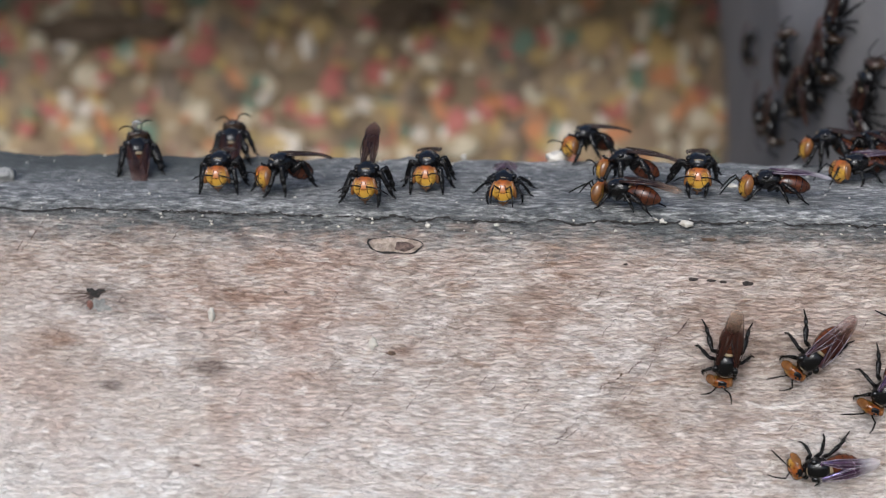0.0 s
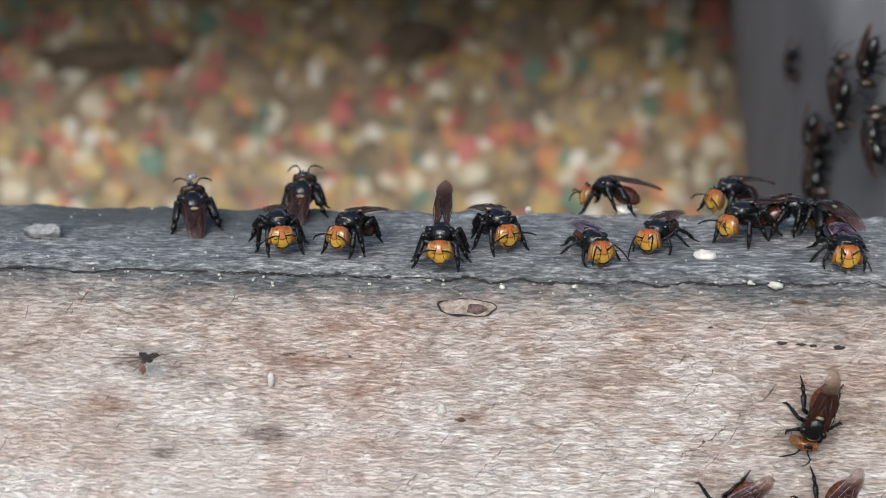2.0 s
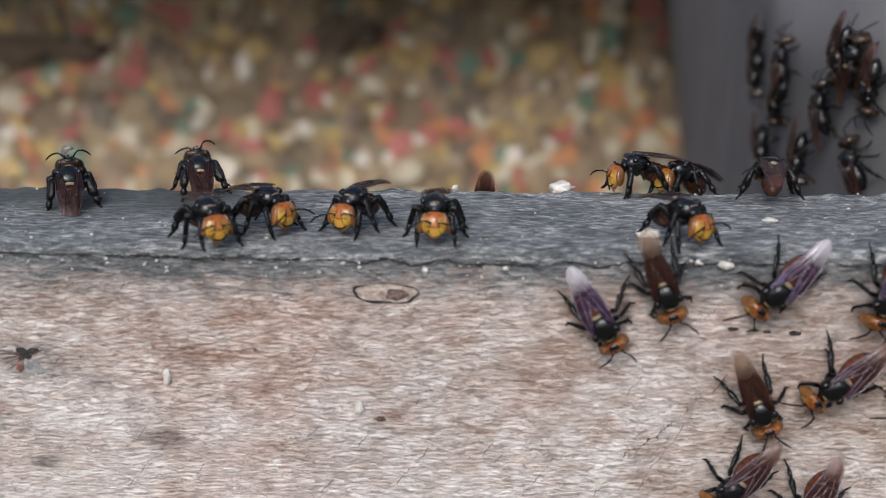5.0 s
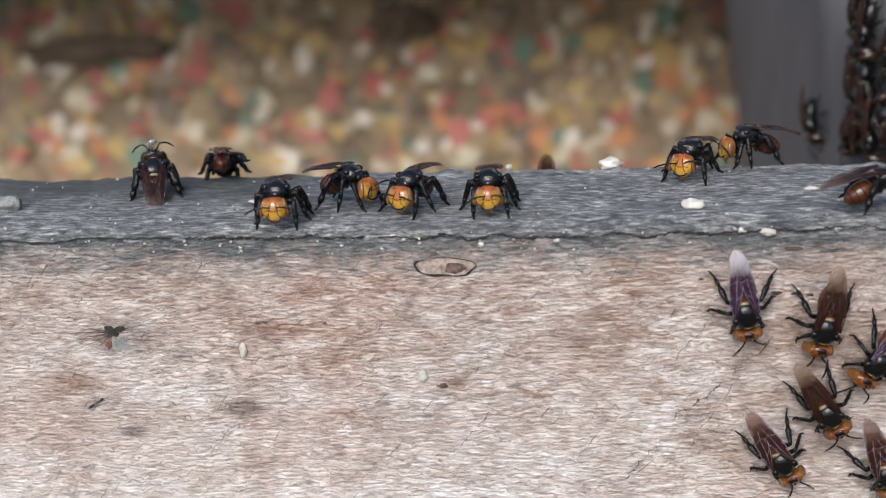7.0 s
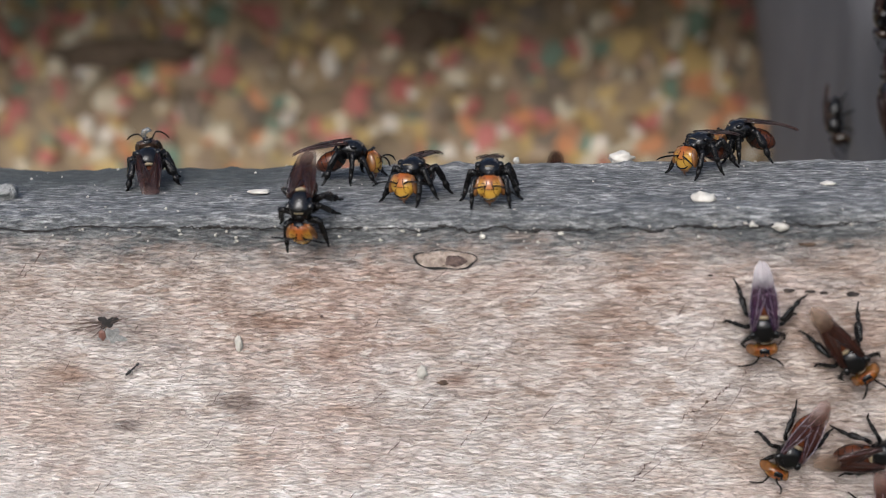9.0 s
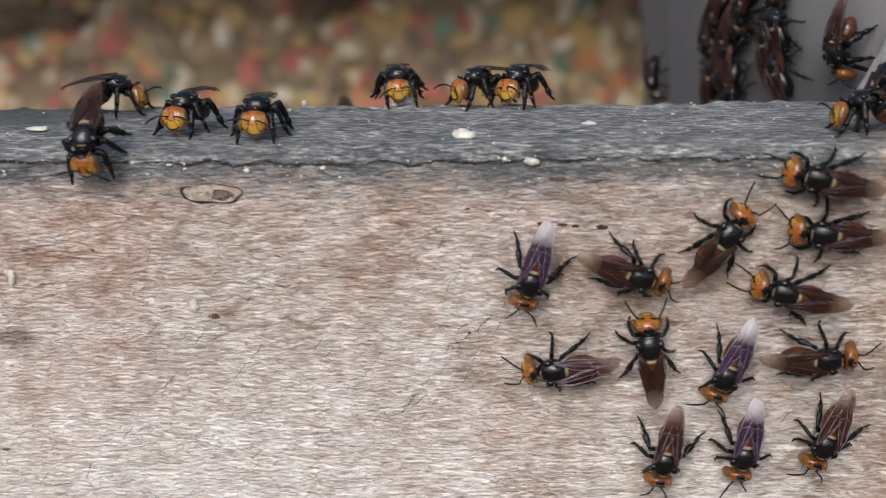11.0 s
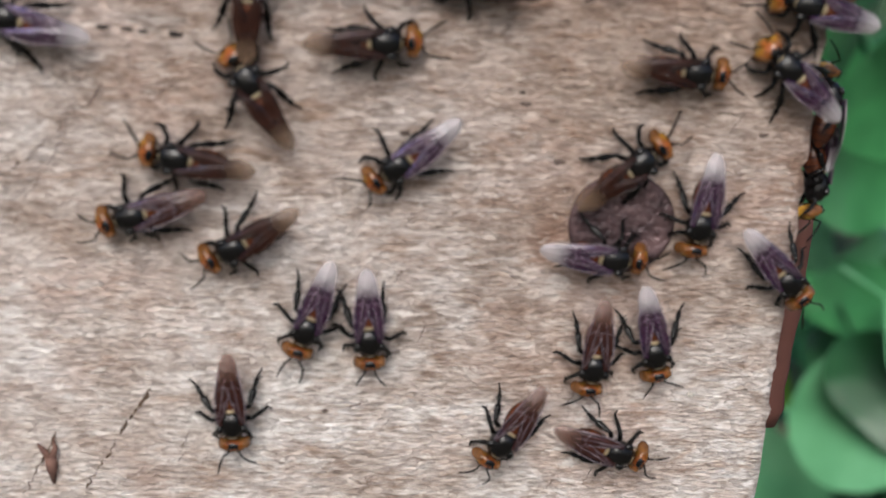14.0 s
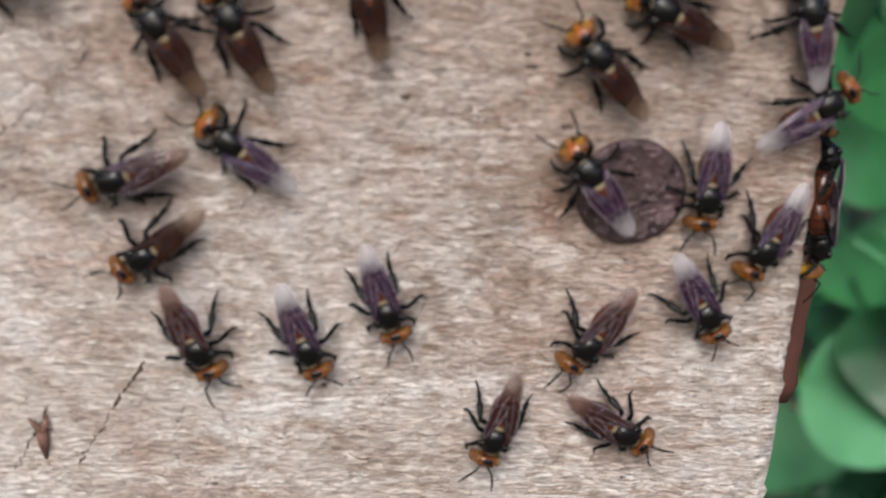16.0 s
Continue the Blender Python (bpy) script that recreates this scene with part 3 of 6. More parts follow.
def build_chip_splinter():
    """A forked splinter that stands out of the front."""
    bm = bmesh.new()
    tube(bm, [(24.3, -0.05, -40.0), (24.3, -0.35, -38.6), (24.2, -0.4, -37.6)], [0.12, 0.42, 0.45])
    tube(bm, [(24.2, -0.4, -37.8), (23.7, -0.5, -37.0), (23.3, -0.35, -36.6)], [0.35, 0.2, 0.08])
    tube(bm, [(24.2, -0.4, -37.8), (24.6, -0.5, -36.9), (24.5, -0.3, -36.3)], [0.35, 0.2, 0.08])
    return tagged(part("splinter", bm, plain("splinter_wood", (0.22, 0.12, 0.09), 0.8, (0.1, 0.05, 0.04), 900)), "small forked brown splinter standing out of the board", "splinter")


build_chip_splinter()
def build_nail():
    bm = bmesh.new()
    sides = 48
    rings = []
    for r, y in ((3.85, 0.1), (3.92, -0.25), (3.80, -0.50), (3.55, -0.60), (3.2, -0.52), (2.2, -0.50), (1.0, -0.46), (0.3, -0.44)):
        row = []
        for k in range(sides):
            a = 2 * math.pi * k / sides
            g = r * (1 + 0.02 * noise.noise(Vector((2.5 * math.cos(a), 2.5 * math.sin(a), 3))))
            x, z = 65.1 + g * math.cos(a), -18.6 + g * 0.97 * math.sin(a)
            row.append(bm.verts.new((x, y + 0.10 * noise.noise(Vector((x * 0.8, 2, z * 0.8))), z)))
        rings.append(row)
    for a, b in zip(rings, rings[1:]):
        for k in range(sides):
            bm.faces.new((a[k], a[(k + 1) % sides], b[(k + 1) % sides], b[k]))
    bm.faces.new(rings[-1])
    nail = empty("nail")
    part("nail_head", bm, RUST, nail)
    bm = bmesh.new()
    tube(bm, [(65.1, 0.0, -18.6), (65.1, 14.0, -18.6)], [1.6, 1.5])
    part("shank", bm, RUST, nail)
    return tagged(nail, "round purple-brown rusted nail head flush with the board", "nail")


build_nail()


# ---- what lies behind ----
def build_back_panel():
    bm = bmesh.new()
    bmesh.ops.create_cube(bm, size=1.0, matrix=Matrix.Translation((-110, 322, -60)) @ Matrix.Diagonal((420, 12, 330, 1)))
    panel = part("backdrop", bm, PRESSED, None, smooth=False)
    tagged(panel, "board pressed from coloured chips, out of focus", "panel", kind="structure")
    rng = random.Random(7)
    bm = bmesh.new()
    for k in range(3400):
        s = rng.uniform(3.6, 10.0)
        m = Matrix.Translation((rng.uniform(-235, 96), 316 - rng.uniform(0, 2.2), rng.uniform(-130, 98))) @ Euler((rng.gauss(0, 0.15), rng.uniform(0, 3.14), rng.gauss(0, 0.15))).to_matrix().to_4x4()
        pts = []
        for n in range(6):
            a = n * math.pi / 3 + rng.uniform(-0.35, 0.35)
            r = s * rng.uniform(0.45, 1.0)
            pts.append((r * math.cos(a), r * 0.75 * math.sin(a)))
        low = [bm.verts.new(m @ Vector((x, 1.6, z))) for x, z in pts]
        top = [bm.verts.new(m @ Vector((x * 0.86, -0.6, z * 0.86))) for x, z in pts]
        bm.faces.new(top)
        for n in range(6):
            bm.faces.new((low[n], low[(n + 1) % 6], top[(n + 1) % 6], top[n]))
    for at, size in (((-148, 312, -29), (21, 3, 5)), ((-38, 312, -23), (9, 3, 7))):
        stain = bmesh.new()
        blob(stain, at, size, 3, 0.9, 30, 16)
        part("dark_patch", stain, PATCH, panel, "dark brown patch")
    tagged(part("chips", bm, CHIPS, panel, "red, ochre, green and white plastic chips", smooth=False), kind="stuff")


build_back_panel()

# The side panel in plan: it flares out towards the board and runs back to the chip panel; with the height of its top.
WALL_LINE = [(60.0, 21.0, 13), (49.0, 42.0, 15.5), (46.5, 62.0, 18.5), (53.0, 140.0, 46), (75.0, 312.0, 40)]


def along_wall(s):
    """The point s along the side panel from its near end, the way along it and its normal."""
    for (x0, y0, _), (x1, y1, _) in zip(WALL_LINE, WALL_LINE[1:]):
        a, b = Vector((x0, y0, 0)), Vector((x1, y1, 0))
        far = (b - a).length
        if s <= far or y1 == 312.0:
            u = (b - a).normalized()
            return a + u * s, u, Vector((-u.y, u.x, 0))
        s -= far


def build_side_wall():
    bm = bmesh.new()
    n = len(WALL_LINE)
    for off in (0.0, 3.0):
        for x, y, top in WALL_LINE:
            # the far end leans over towards the chip panel
            lean = 1.0 if y > 300 else 0.0
            bm.verts.new((x + off + 14 * lean, y, -120)), bm.verts.new((x + off - 16 * lean, y, top))
    bm.verts.ensure_lookup_table()
    v = bm.verts
    for k in range(n - 1):
        a, b = 2 * k, 2 * (n + k)
        bm.faces.new((v[a], v[a + 2], v[a + 3], v[a + 1]))
        bm.faces.new((v[b], v[b + 2], v[b + 3], v[b + 1]))
        bm.faces.new((v[a + 1], v[a + 3], v[b + 3], v[b + 1]))
    bm.faces.new((v[0], v[1], v[2 * n + 1], v[2 * n]))
    bm.faces.new((v[2 * n - 2], v[2 * n - 1], v[4 * n - 1], v[4 * n - 2]))
    bmesh.ops.subdivide_edges(bm, edges=bm.edges[:], cuts=9, use_grid_fill=True)
    for w in bm.verts:
        w.co += Vector((0.5, 0.3, 0.6)) * noise.noise(w.co * 0.09)
    tagged(part("wall_side", bm, SLAB), "grey weathered side panel of the box", "panel", kind="structure")


build_side_wall()

# Slab out of view, added to shade the upper part of the chip panel.
shade_slab_bm = bmesh.new()
bmesh.ops.create_cube(shade_slab_bm, size=1.0, matrix=Matrix.Translation((-60, 292, 12)) @ Matrix.Diagonal((420, 74, 12, 1)))
tagged(part("roof", shade_slab_bm, SLAB, None, smooth=False), "unseen grey slab added to shade the chip panel", "lid", kind="structure")

# Screen added out of view behind the camera, to darken low reflections.
dim_screen_bm = bmesh.new()
bmesh.ops.create_grid(dim_screen_bm, x_segments=60, y_segments=20, size=1.0, matrix=Matrix.Translation((0, -6000, 0)) @ Euler((radians(90), 0, 0)).to_matrix().to_4x4() @ Matrix.Diagonal((9000, 560, 1, 1)))
for w in dim_screen_bm.verts:
    w.co.y += 160 * noise.noise(w.co * 0.003) + 90 * noise.noise(w.co * 0.011)
    w.co.z += (120 * noise.noise(w.co * 0.002)) if w.co.z > 500 else 0
tagged(part("hedge_wall", dim_screen_bm, LEAF), "unseen green screen added behind the camera to dim reflections", "hedge", kind="structure")

# Hedge added to keep the bright foot of the house wall covered.
bush_bm = bmesh.new()
bmesh.ops.create_grid(bush_bm, x_segments=90, y_segments=16, size=1.0, matrix=Matrix.Translation((900, 1250, -390)) @ Euler((radians(90), 0, 0)).to_matrix().to_4x4() @ Matrix.Diagonal((900, 175, 1, 1)))
for w in bush_bm.verts:
    w.co += Vector((0, 60, 40)) * noise.noise(w.co * 0.012) + Vector((0, 25, 15)) * noise.noise(w.co * 0.05)
tagged(part("hedge_low", bush_bm, LEAF), "low green hedge added to cover the bright house wall's foot", "hedge", kind="structure")

house_bm = bmesh.new()
bmesh.ops.create_cube(house_bm, size=1.0, matrix=Matrix.Translation((620, 1500, 300)) @ Matrix.Diagonal((900, 120, 1700, 1)))
tagged(part("wall_house", house_bm, PLASTER, None, smooth=False), "pale plastered house wall in the distance", "wall", kind="structure")

ground_bm = bmesh.new()
bmesh.ops.create_grid(ground_bm, x_segments=24, y_segments=24, size=400000.0, matrix=Matrix.Translation((0, 0, -520)))
tagged(part("ground", ground_bm, SOIL), "dark earth with green growth", "ground", kind="structure")


def build_rod():
    bm = bmesh.new()
    pts = [(84.6 + 0.3 * math.sin(k * 0.4), 14.5, -21.0 - 1.85 * k) for k in range(12)]
    tube(bm, pts, [1.15 + 0.10 * math.sin(k * 1.7) for k in range(10)] + [1.5, 1.0], 14)
    return tagged(part("rusty_rod", bm, ROD), "rusty brown metal rod hanging behind the board's end", "rod")


build_rod()


def leaf_mesh(length, width, bend, fold):
    bm = bmesh.new()
    rows = []
    for n in range(15):
        f = n / 14
        w = width * math.sin(math.pi * f ** 0.8) ** 0.9 + 0.15
        row = []
        for k in range(-4, 5):
            g = k / 4
            row.append(bm.verts.new((f * length, g * w, fold * abs(g) * w - bend * f * f * length + 0.03 * width * math.sin(f * 20) * abs(g))))
        rows.append(row)
    for a, b in zip(rows, rows[1:]):
        for k in range(8):
            bm.faces.new((a[k], a[k + 1], b[k + 1], b[k]))
    tube(bm, [(-0.35 * length, 0, 0.02 * length), (0, 0, -0.1), (0.5 * length, 0, -bend * 0.25 * length - 0.2), (0.97 * length, 0, -bend * 0.94 * length)], [0.5, 0.55, 0.35, 0.1], 6)
    return bm


def build_plant():
    """A leafy shrub behind the sawn end."""
    plant = empty("shrub")
    tagged(plant, "leafy green shrub growing behind the board, out of focus", "shrub")
    rng = random.Random(21)
    for k in range(4):
        bm = bmesh.new()
        x, y = 150 + 40 * k, 210 + 45 * (k % 2)
        tube(bm, [(x + 4 * math.sin(n), y, -430 + 70 * n) for n in range(8)], [4 - 0.4 * n for n in range(8)], 8)
        part("stem", bm, STALK, plant)
    for k in range(230):
        size = rng.uniform(24, 54)
        shape = leaf_mesh(size, size * rng.uniform(0.28, 0.42), rng.uniform(0.1, 0.5), rng.uniform(0.05, 0.3))
        green = rng.choice((YOUNG, LEAF, LEAF, DEEP, DEEP, MINT, MINT))
        x, y, z = rng.uniform(118, 330), rng.uniform(150, 330), rng.uniform(-270, 30)
        if z > -75:  # leaves higher up take the darker greens
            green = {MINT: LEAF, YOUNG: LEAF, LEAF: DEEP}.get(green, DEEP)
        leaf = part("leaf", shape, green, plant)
        leaf.matrix_world = pose(x * MM, y * MM, z * MM, rng.uniform(10, 75), rng.uniform(-30, 50), rng.uniform(-200, 20))


build_plant()


# ---- the bees ----
S = 1.07  # body length against the drawing below, which is in millimetres


def wing_mesh(side):
    """A folded forewing: root at the origin, lying back along -x, domed and drooping at the tip."""
    bm = bmesh.new()
    rows = []
    n = 18
    for i in range(n + 1):
        f = i / n
        width = (0.40 + 0.86 * smooth01(0.0, 0.62, f)) * math.sqrt(max(0.03, 1 - max(0.0, (f - 0.74) / 0.26) ** 2.2))
        row = []
        for k in range(13):
            g = k / 12
            y = 0.06 - 0.56 * smooth01(0.0, 0.9, f) + (0.5 - g) * width
            z = 0.16 * math.sin(math.pi * g) + 0.045 * math.sin(g * 19 + 4 * f) * (1 - 0.6 * f) - 2.4 * max(0, f - 0.60) ** 2 - 0.22 * f
            row.append(bm.verts.new((-5.0 * f + 0.18 * g * f, side * y, z)))
        rows.append(row)
    for a, b in zip(rows, rows[1:]):
        for k in range(12):
            bm.faces.new((a[k], a[k + 1], b[k + 1], b[k]))
    return bm


def wing_veins(side):
    bm = bmesh.new()
    for path, r in ((((0, 0.26, 0.05), (-1.3, 0.42, 0.06), (-2.6, 0.30, -0.02), (-3.7, 0.10, -0.22)), 0.048), (((-0.1, 0.18, 0.12), (-1.3, -0.04, 0.17), (-2.8, -0.22, 0.08)), 0.034),
                    (((-0.2, 0.08, 0.10), (-1.3, -0.34, 0.15), (-2.6, -0.70, 0.06)), 0.034), (((-1.3, -0.04, 0.17), (-1.8, -0.46, 0.14)), 0.024), (((-2.5, 0.32, 0.03), (-2.8, -0.22, 0.08), (-2.6, -0.70, 0.07)), 0.024),
                    (((-2.8, -0.22, 0.08), (-3.6, -0.42, -0.10)), 0.018)):
        tube(bm, [(x, side * y, z + 0.02) for x, y, z in path], [r] + [r * 0.8] * (len(path) - 2) + [r * 0.4], 5)
    return bm


LEGS = {
    "front": [(0.75, 0.45, 1.30), (1.20, 1.25, 1.70), (1.75, 1.38, 0.62), (2.05, 1.42, 0.15), (2.40, 1.46, 0.03)],
    "middle": [(0.05, 0.55, 1.25), (0.36, 1.42, 2.12), (0.24, 1.82, 0.85), (0.14, 2.02, 0.20), (0.22, 2.32, 0.03)],
    "hind": [(-0.65, 0.55, 1.25), (-1.05, 1.38, 2.20), (-1.75, 1.72, 1.05), (-2.05, 1.90, 0.34), (-2.38, 2.16, 0.03)],
}
# flat on the board the legs reach out further, the hind ones far back
REACH = {
    "front": [(0.75, 0.45, 1.30), (0.80, 1.15, 1.50), (1.32, 1.48, 0.75), (1.62, 1.45, 0.25), (1.90, 1.34, 0.03)],
    "middle": [(0.05, 0.55, 1.25), (-0.30, 1.35, 1.70), (-0.60, 1.90, 0.85), (-0.72, 2.18, 0.25), (-0.60, 2.48, 0.03)],
    "hind": [(-0.65, 0.55, 1.25), (-1.10, 1.25, 1.90), (-2.20, 1.55, 1.15), (-2.80, 1.75, 0.42), (-3.25, 2.05, 0.03)],
}


def leg_mesh(which, side, tall, joints, stout):
    pts = [(x, y, max(0.03, z + tall * (1 - k / 4)) if k < 4 else z) for k, (x, y, z) in enumerate(joints[which])]
    bm = bmesh.new()
    femur, shin = {"front": (0.20, 0.17), "middle": (0.21, 0.19), "hind": (0.22, 0.29)}[which]
    hip = Vector(pts[0])
    q = [Vector((p[0] - hip.x, side * (p[1] - hip.y), p[2] - hip.z)) for p in pts]

    def between(a, b, f):
        return a.lerp(b, f)

    def limb(points, radii, sides):
        tube(bm, points, [(r[0] * stout, r[1] * stout) if isinstance(r, tuple) else r * stout for r in radii], sides)
    limb([q[0], between(q[0], q[1], 0.4), between(q[0], q[1], 0.85), q[1]], [0.17, femur, 0.18, 0.145], 9)
    limb([between(q[1], q[2], -0.05), between(q[1], q[2], 0.12), between(q[1], q[2], 0.5), between(q[1], q[2], 0.8), q[2]], [0.13, 0.16, (shin * 0.9, shin * 0.6), (shin, shin * 0.62), 0.14], 9)
    limb([q[2], between(q[2], q[3], 0.5), q[3]], [0.12, 0.13 if which != "hind" else 0.20, 0.08], 8)
    limb([q[3], between(q[3], q[4], 0.35), between(q[3], q[4], 0.7), q[4]], [0.07, 0.085, 0.06, 0.055], 6)
    # stiff bristles along shin and foot
    rng = random.Random(which)
    for n in range(26):
        a, b = (q[1], q[2]) if n % 3 else (q[2], q[3])
        root = between(a, b, rng.uniform(0.2, 1.0))
        way = ((b - a).normalized() * 0.6 + Vector((rng.gauss(0, 1), rng.gauss(0, 1), rng.gauss(0, 1))).normalized()).normalized()
        tube(bm, [root + way * 0.12, root + way * (0.12 + shin + rng.uniform(0.02, 0.16))], [0.016, 0.006], 3)
    return bm


HEAD = Matrix.Translation((1.74, 0, 1.58)) @ Euler((0, radians(-14), 0)).to_matrix().to_4x4() @ Matrix.Diagonal((0.66, 1.03, 1.03, 1))


def head_shape(x, y, z):
    """Flat behind, broad at the eyes, narrowing to the mouth, with a full, squared brow."""
    taper = 1 - 0.26 * max(0, -z) ** 1.2
    full = 1 + 0.10 * max(0, z) ** 0.6 * abs(y)
    return (x * (0.75 if x < 0 else 1.0), y * taper * full, z * (0.94 if z > 0 else 1.0))


def on_face_plate(y, z, out=1.012):
    """A point on the front of the head, y across and z up, both from -1 to 1."""
    return HEAD @ (Vector(head_shape(math.sqrt(max(0.0, 1 - y * y - z * z)), y, z)) * out)


ALERT = [(0, 0, 0), (0.25, 0.29, 0.36), (0.32, 0.44, 0.50), (0.72, 0.64, 0.22), (1.20, 0.84, -0.25), (1.62, 0.96, -0.75)]
SPREAD = [(0, 0, 0), (0.26, 0.24, 0.12), (0.34, 0.42, 0.16), (0.52, 0.92, 0.10), (0.60, 1.40, -0.10), (0.58, 1.80, -0.42)]
HANGING = [(0, 0, 0), (0.20, 0.30, 0.50), (0.24, 0.50, 0.70), (0.30, 0.86, 0.62), (0.34, 1.22, 0.34), (0.36, 1.50, -0.06)]


def build_bee(spread=7.0, raised=0.0, droop=0.0, tall=-0.45, rear=0.0, face=AMBER, belly=BELLY, film=None, joints=REACH, stout=0.92, feelers=ALERT, long=1.55, wing_root=0.66, bow=0.0):
    """A stingless bee at the origin: feet on z = 0, head towards +x. spread: how far each wing stands out,
    raised: how far up, tall: how far the body is lifted on its legs, rear: how far it rears up over them."""
    bee = empty("bee")

    def put(name, bm, material, parent=bee, label="", at=(0, 0, 0), turn=(0, 0, 0)):
        bmesh.ops.scale(bm, vec=(S, S, S), verts=bm.verts)
        ob = part(name, bm, material, parent, label)
        lift = tall if parent is bee else 0.0
        ob.matrix_local = pose(at[0] * MM * S, at[1] * MM * S, (at[2] + lift) * MM * S, *turn)
        return ob

    bm = bmesh.new()
    ball(bm, (0.05, 0, 2.08), (1.10, 0.93, 0.82), (0, 8, 0), 24, 16, lambda x, y, z: (math.copysign(abs(x) ** 0.82, x), math.copysign(abs(y) ** 0.85, y), z))
    ball(bm, (0.98, 0, 1.90), (0.34, 0.45, 0.42), u=12, v=8)
    ball(bm, (-1.0, 0, 1.80), (0.42, 0.62, 0.55), u=12, v=8)
    for side in (1, -1):
        ball(bm, (0.35, side * 0.82, 2.50), (0.34, 0.26, 0.22), (0, 10, side * 15), 10, 7)
    thorax = put("thorax", bm, BLACK)
    bm = bmesh.new()
    tube(bm, [(-0.86 - 0.16 * math.cos(a), 0.66 * math.sin(a), 2.62 - 0.25 * abs(math.sin(a))) for a in [-1.3 + 0.26 * n for n in range(11)]], [0.04 + 0.10 * math.sin(math.pi * n / 10) for n in range(11)], 7)
    put("scutellum", bm, CREAM, thorax, "cream line behind the thorax")
    bm = bmesh.new()
    tube(bm, [(0.98 - 0.30 * (y / 0.7) ** 2, y, 2.52 - 0.30 * (y / 0.7) ** 2) for y in [-0.7 + 0.14 * n for n in range(11)]], [0.02 + 0.035 * math.sin(math.pi * n / 10) for n in range(11)], 6)
    put("collar", bm, CREAM, thorax, "thin cream collar")
    bm = bmesh.new()
    rng = random.Random(17)
    for k in range(110):
        a, tip = rng.uniform(0, 2 * math.pi), rng.uniform(-0.5, 1.1)
        n = Vector((math.cos(a) * math.cos(tip), math.sin(a) * math.cos(tip), math.sin(tip)))
        root = Vector((0.05 + n.x * 1.04, n.y * 0.93, 2.08 + n.z * 0.76))
        end = root + (n + Vector((rng.gauss(-0.25, 0.25), rng.gauss(0, 0.25), rng.gauss(0, 0.25)))).normalized() * rng.uniform(0.16, 0.34)
        side = n.cross(Vector((0.3, 0.2, 0.9))).normalized() * 0.014
        p, q, r = bm.verts.new(root + side), bm.verts.new(root - side), bm.verts.new(end)
        o = bm.verts.new(root + n.cross(side).normalized() * 0.02)
        bm.faces.new((p, q, r)), bm.faces.new((q, o, r)), bm.faces.new((o, p, r))
    put("hair", bm, HAIR, thorax, "short dark hairs")
    bm = bmesh.new()
    rump = Vector((-0.40 - long, 0, 1.70 - 0.05 * droop))
    ball(bm, rump, (long, 0.82, 0.84), (0, -12 - droop, 0), 22, 16, lambda x, y, z: (x, y * (1 - 0.30 * max(0, -x) ** 2), z * (1 - 0.25 * max(0, -x) ** 2)))
    abdomen = put("abdomen", bm, belly)
    tilt = Euler((0, radians(-12 - droop), 0)).to_matrix()
    for x in (-0.35, 0.05, 0.40, 0.70):
        bm = bmesh.new()
        r = math.sqrt(1 - x * x) * (1 - 0.28 * max(0, x) ** 2)
        ring = [rump + tilt @ Vector((-x * long, 0.83 * r * math.cos(a), 0.85 * r * math.sin(a))) for a in [2 * math.pi * n / 24 for n in range(25)]]
        tube(bm, ring, [0.028] * 25, 5)
        put("band", bm, BLACK, abdomen)
    bm = bmesh.new()
    for w in bmesh.ops.create_uvsphere(bm, u_segments=26, v_segments=18, radius=1.0)["verts"]:
        w.co = HEAD @ Vector(head_shape(*w.co))
    head = put("head", bm, face, bee, "shiny amber head with black face lines" if face is AMBER else "dark brown head", (0.05 * bow, 0, -bow))
    for side in (1, -1):
        bm = bmesh.new()
        ball(bm, (1.70, side * 0.85, 1.67), (0.42, 0.23, 0.77), (side * 13, -14, side * 14), 16, 12)
        put("eye", bm, EYE if face is AMBER else DIM_EYE, head, "glossy compound eye")
        bm = bmesh.new()
        tube(bm, [(x, side * y, z) for x, y, z in feelers], [0.075, 0.06, 0.065, 0.075, 0.07, 0.05], 7)
        put("antenna", bm, LEG, head, "", (2.26, side * 0.24, 1.80))
        bm = bmesh.new()
        for line, r in ((((0.15, 0.50), (0.20, 0.22), (0.24, 0.02), (0.36, -0.10), (0.66, -0.16)), 0.030), (((0.30, -0.06), (0.36, -0.36), (0.56, -0.62)), 0.030), (((0.20, 0.22), (0.42, 0.34), (0.62, 0.30)), 0.018)):
            tube(bm, [on_face_plate(side * y, z) for y, z in line], [r * 0.7] + [r] * (len(line) - 2) + [r * 0.6], 5)
        put("face_line", bm, BLACK, head)
    bm = bmesh.new()
    tube(bm, [on_face_plate(y, z) for y, z in ((-0.32, -0.10), (-0.12, -0.17), (0.12, -0.17), (0.32, -0.10))], [0.026, 0.022, 0.022, 0.026], 5)
    put("face_line", bm, BLACK, head)
    bm = bmesh.new()
    tube(bm, [on_face_plate(y, z) for y, z in ((-0.66, -0.58), (-0.42, -0.78), (0.0, -0.86), (0.42, -0.78), (0.66, -0.58))], [0.04, 0.08, 0.07, 0.08, 0.04], 6)
    put("jaw_line", bm, BLACK, head)
    bm = bmesh.new()
    ball(bm, (1.56, 0, 2.54), (0.22, 0.38, 0.10), (0, -6, 0), 14, 8)
    for y, x in ((0, 1.86), (0.27, 1.70), (-0.27, 1.70)):
        ball(bm, (x, y, 2.68), (0.10, 0.10, 0.08), u=8, v=6)
    put("ocelli", bm, BLACK, head, "dark crown with three simple eyes")
    bm = bmesh.new()
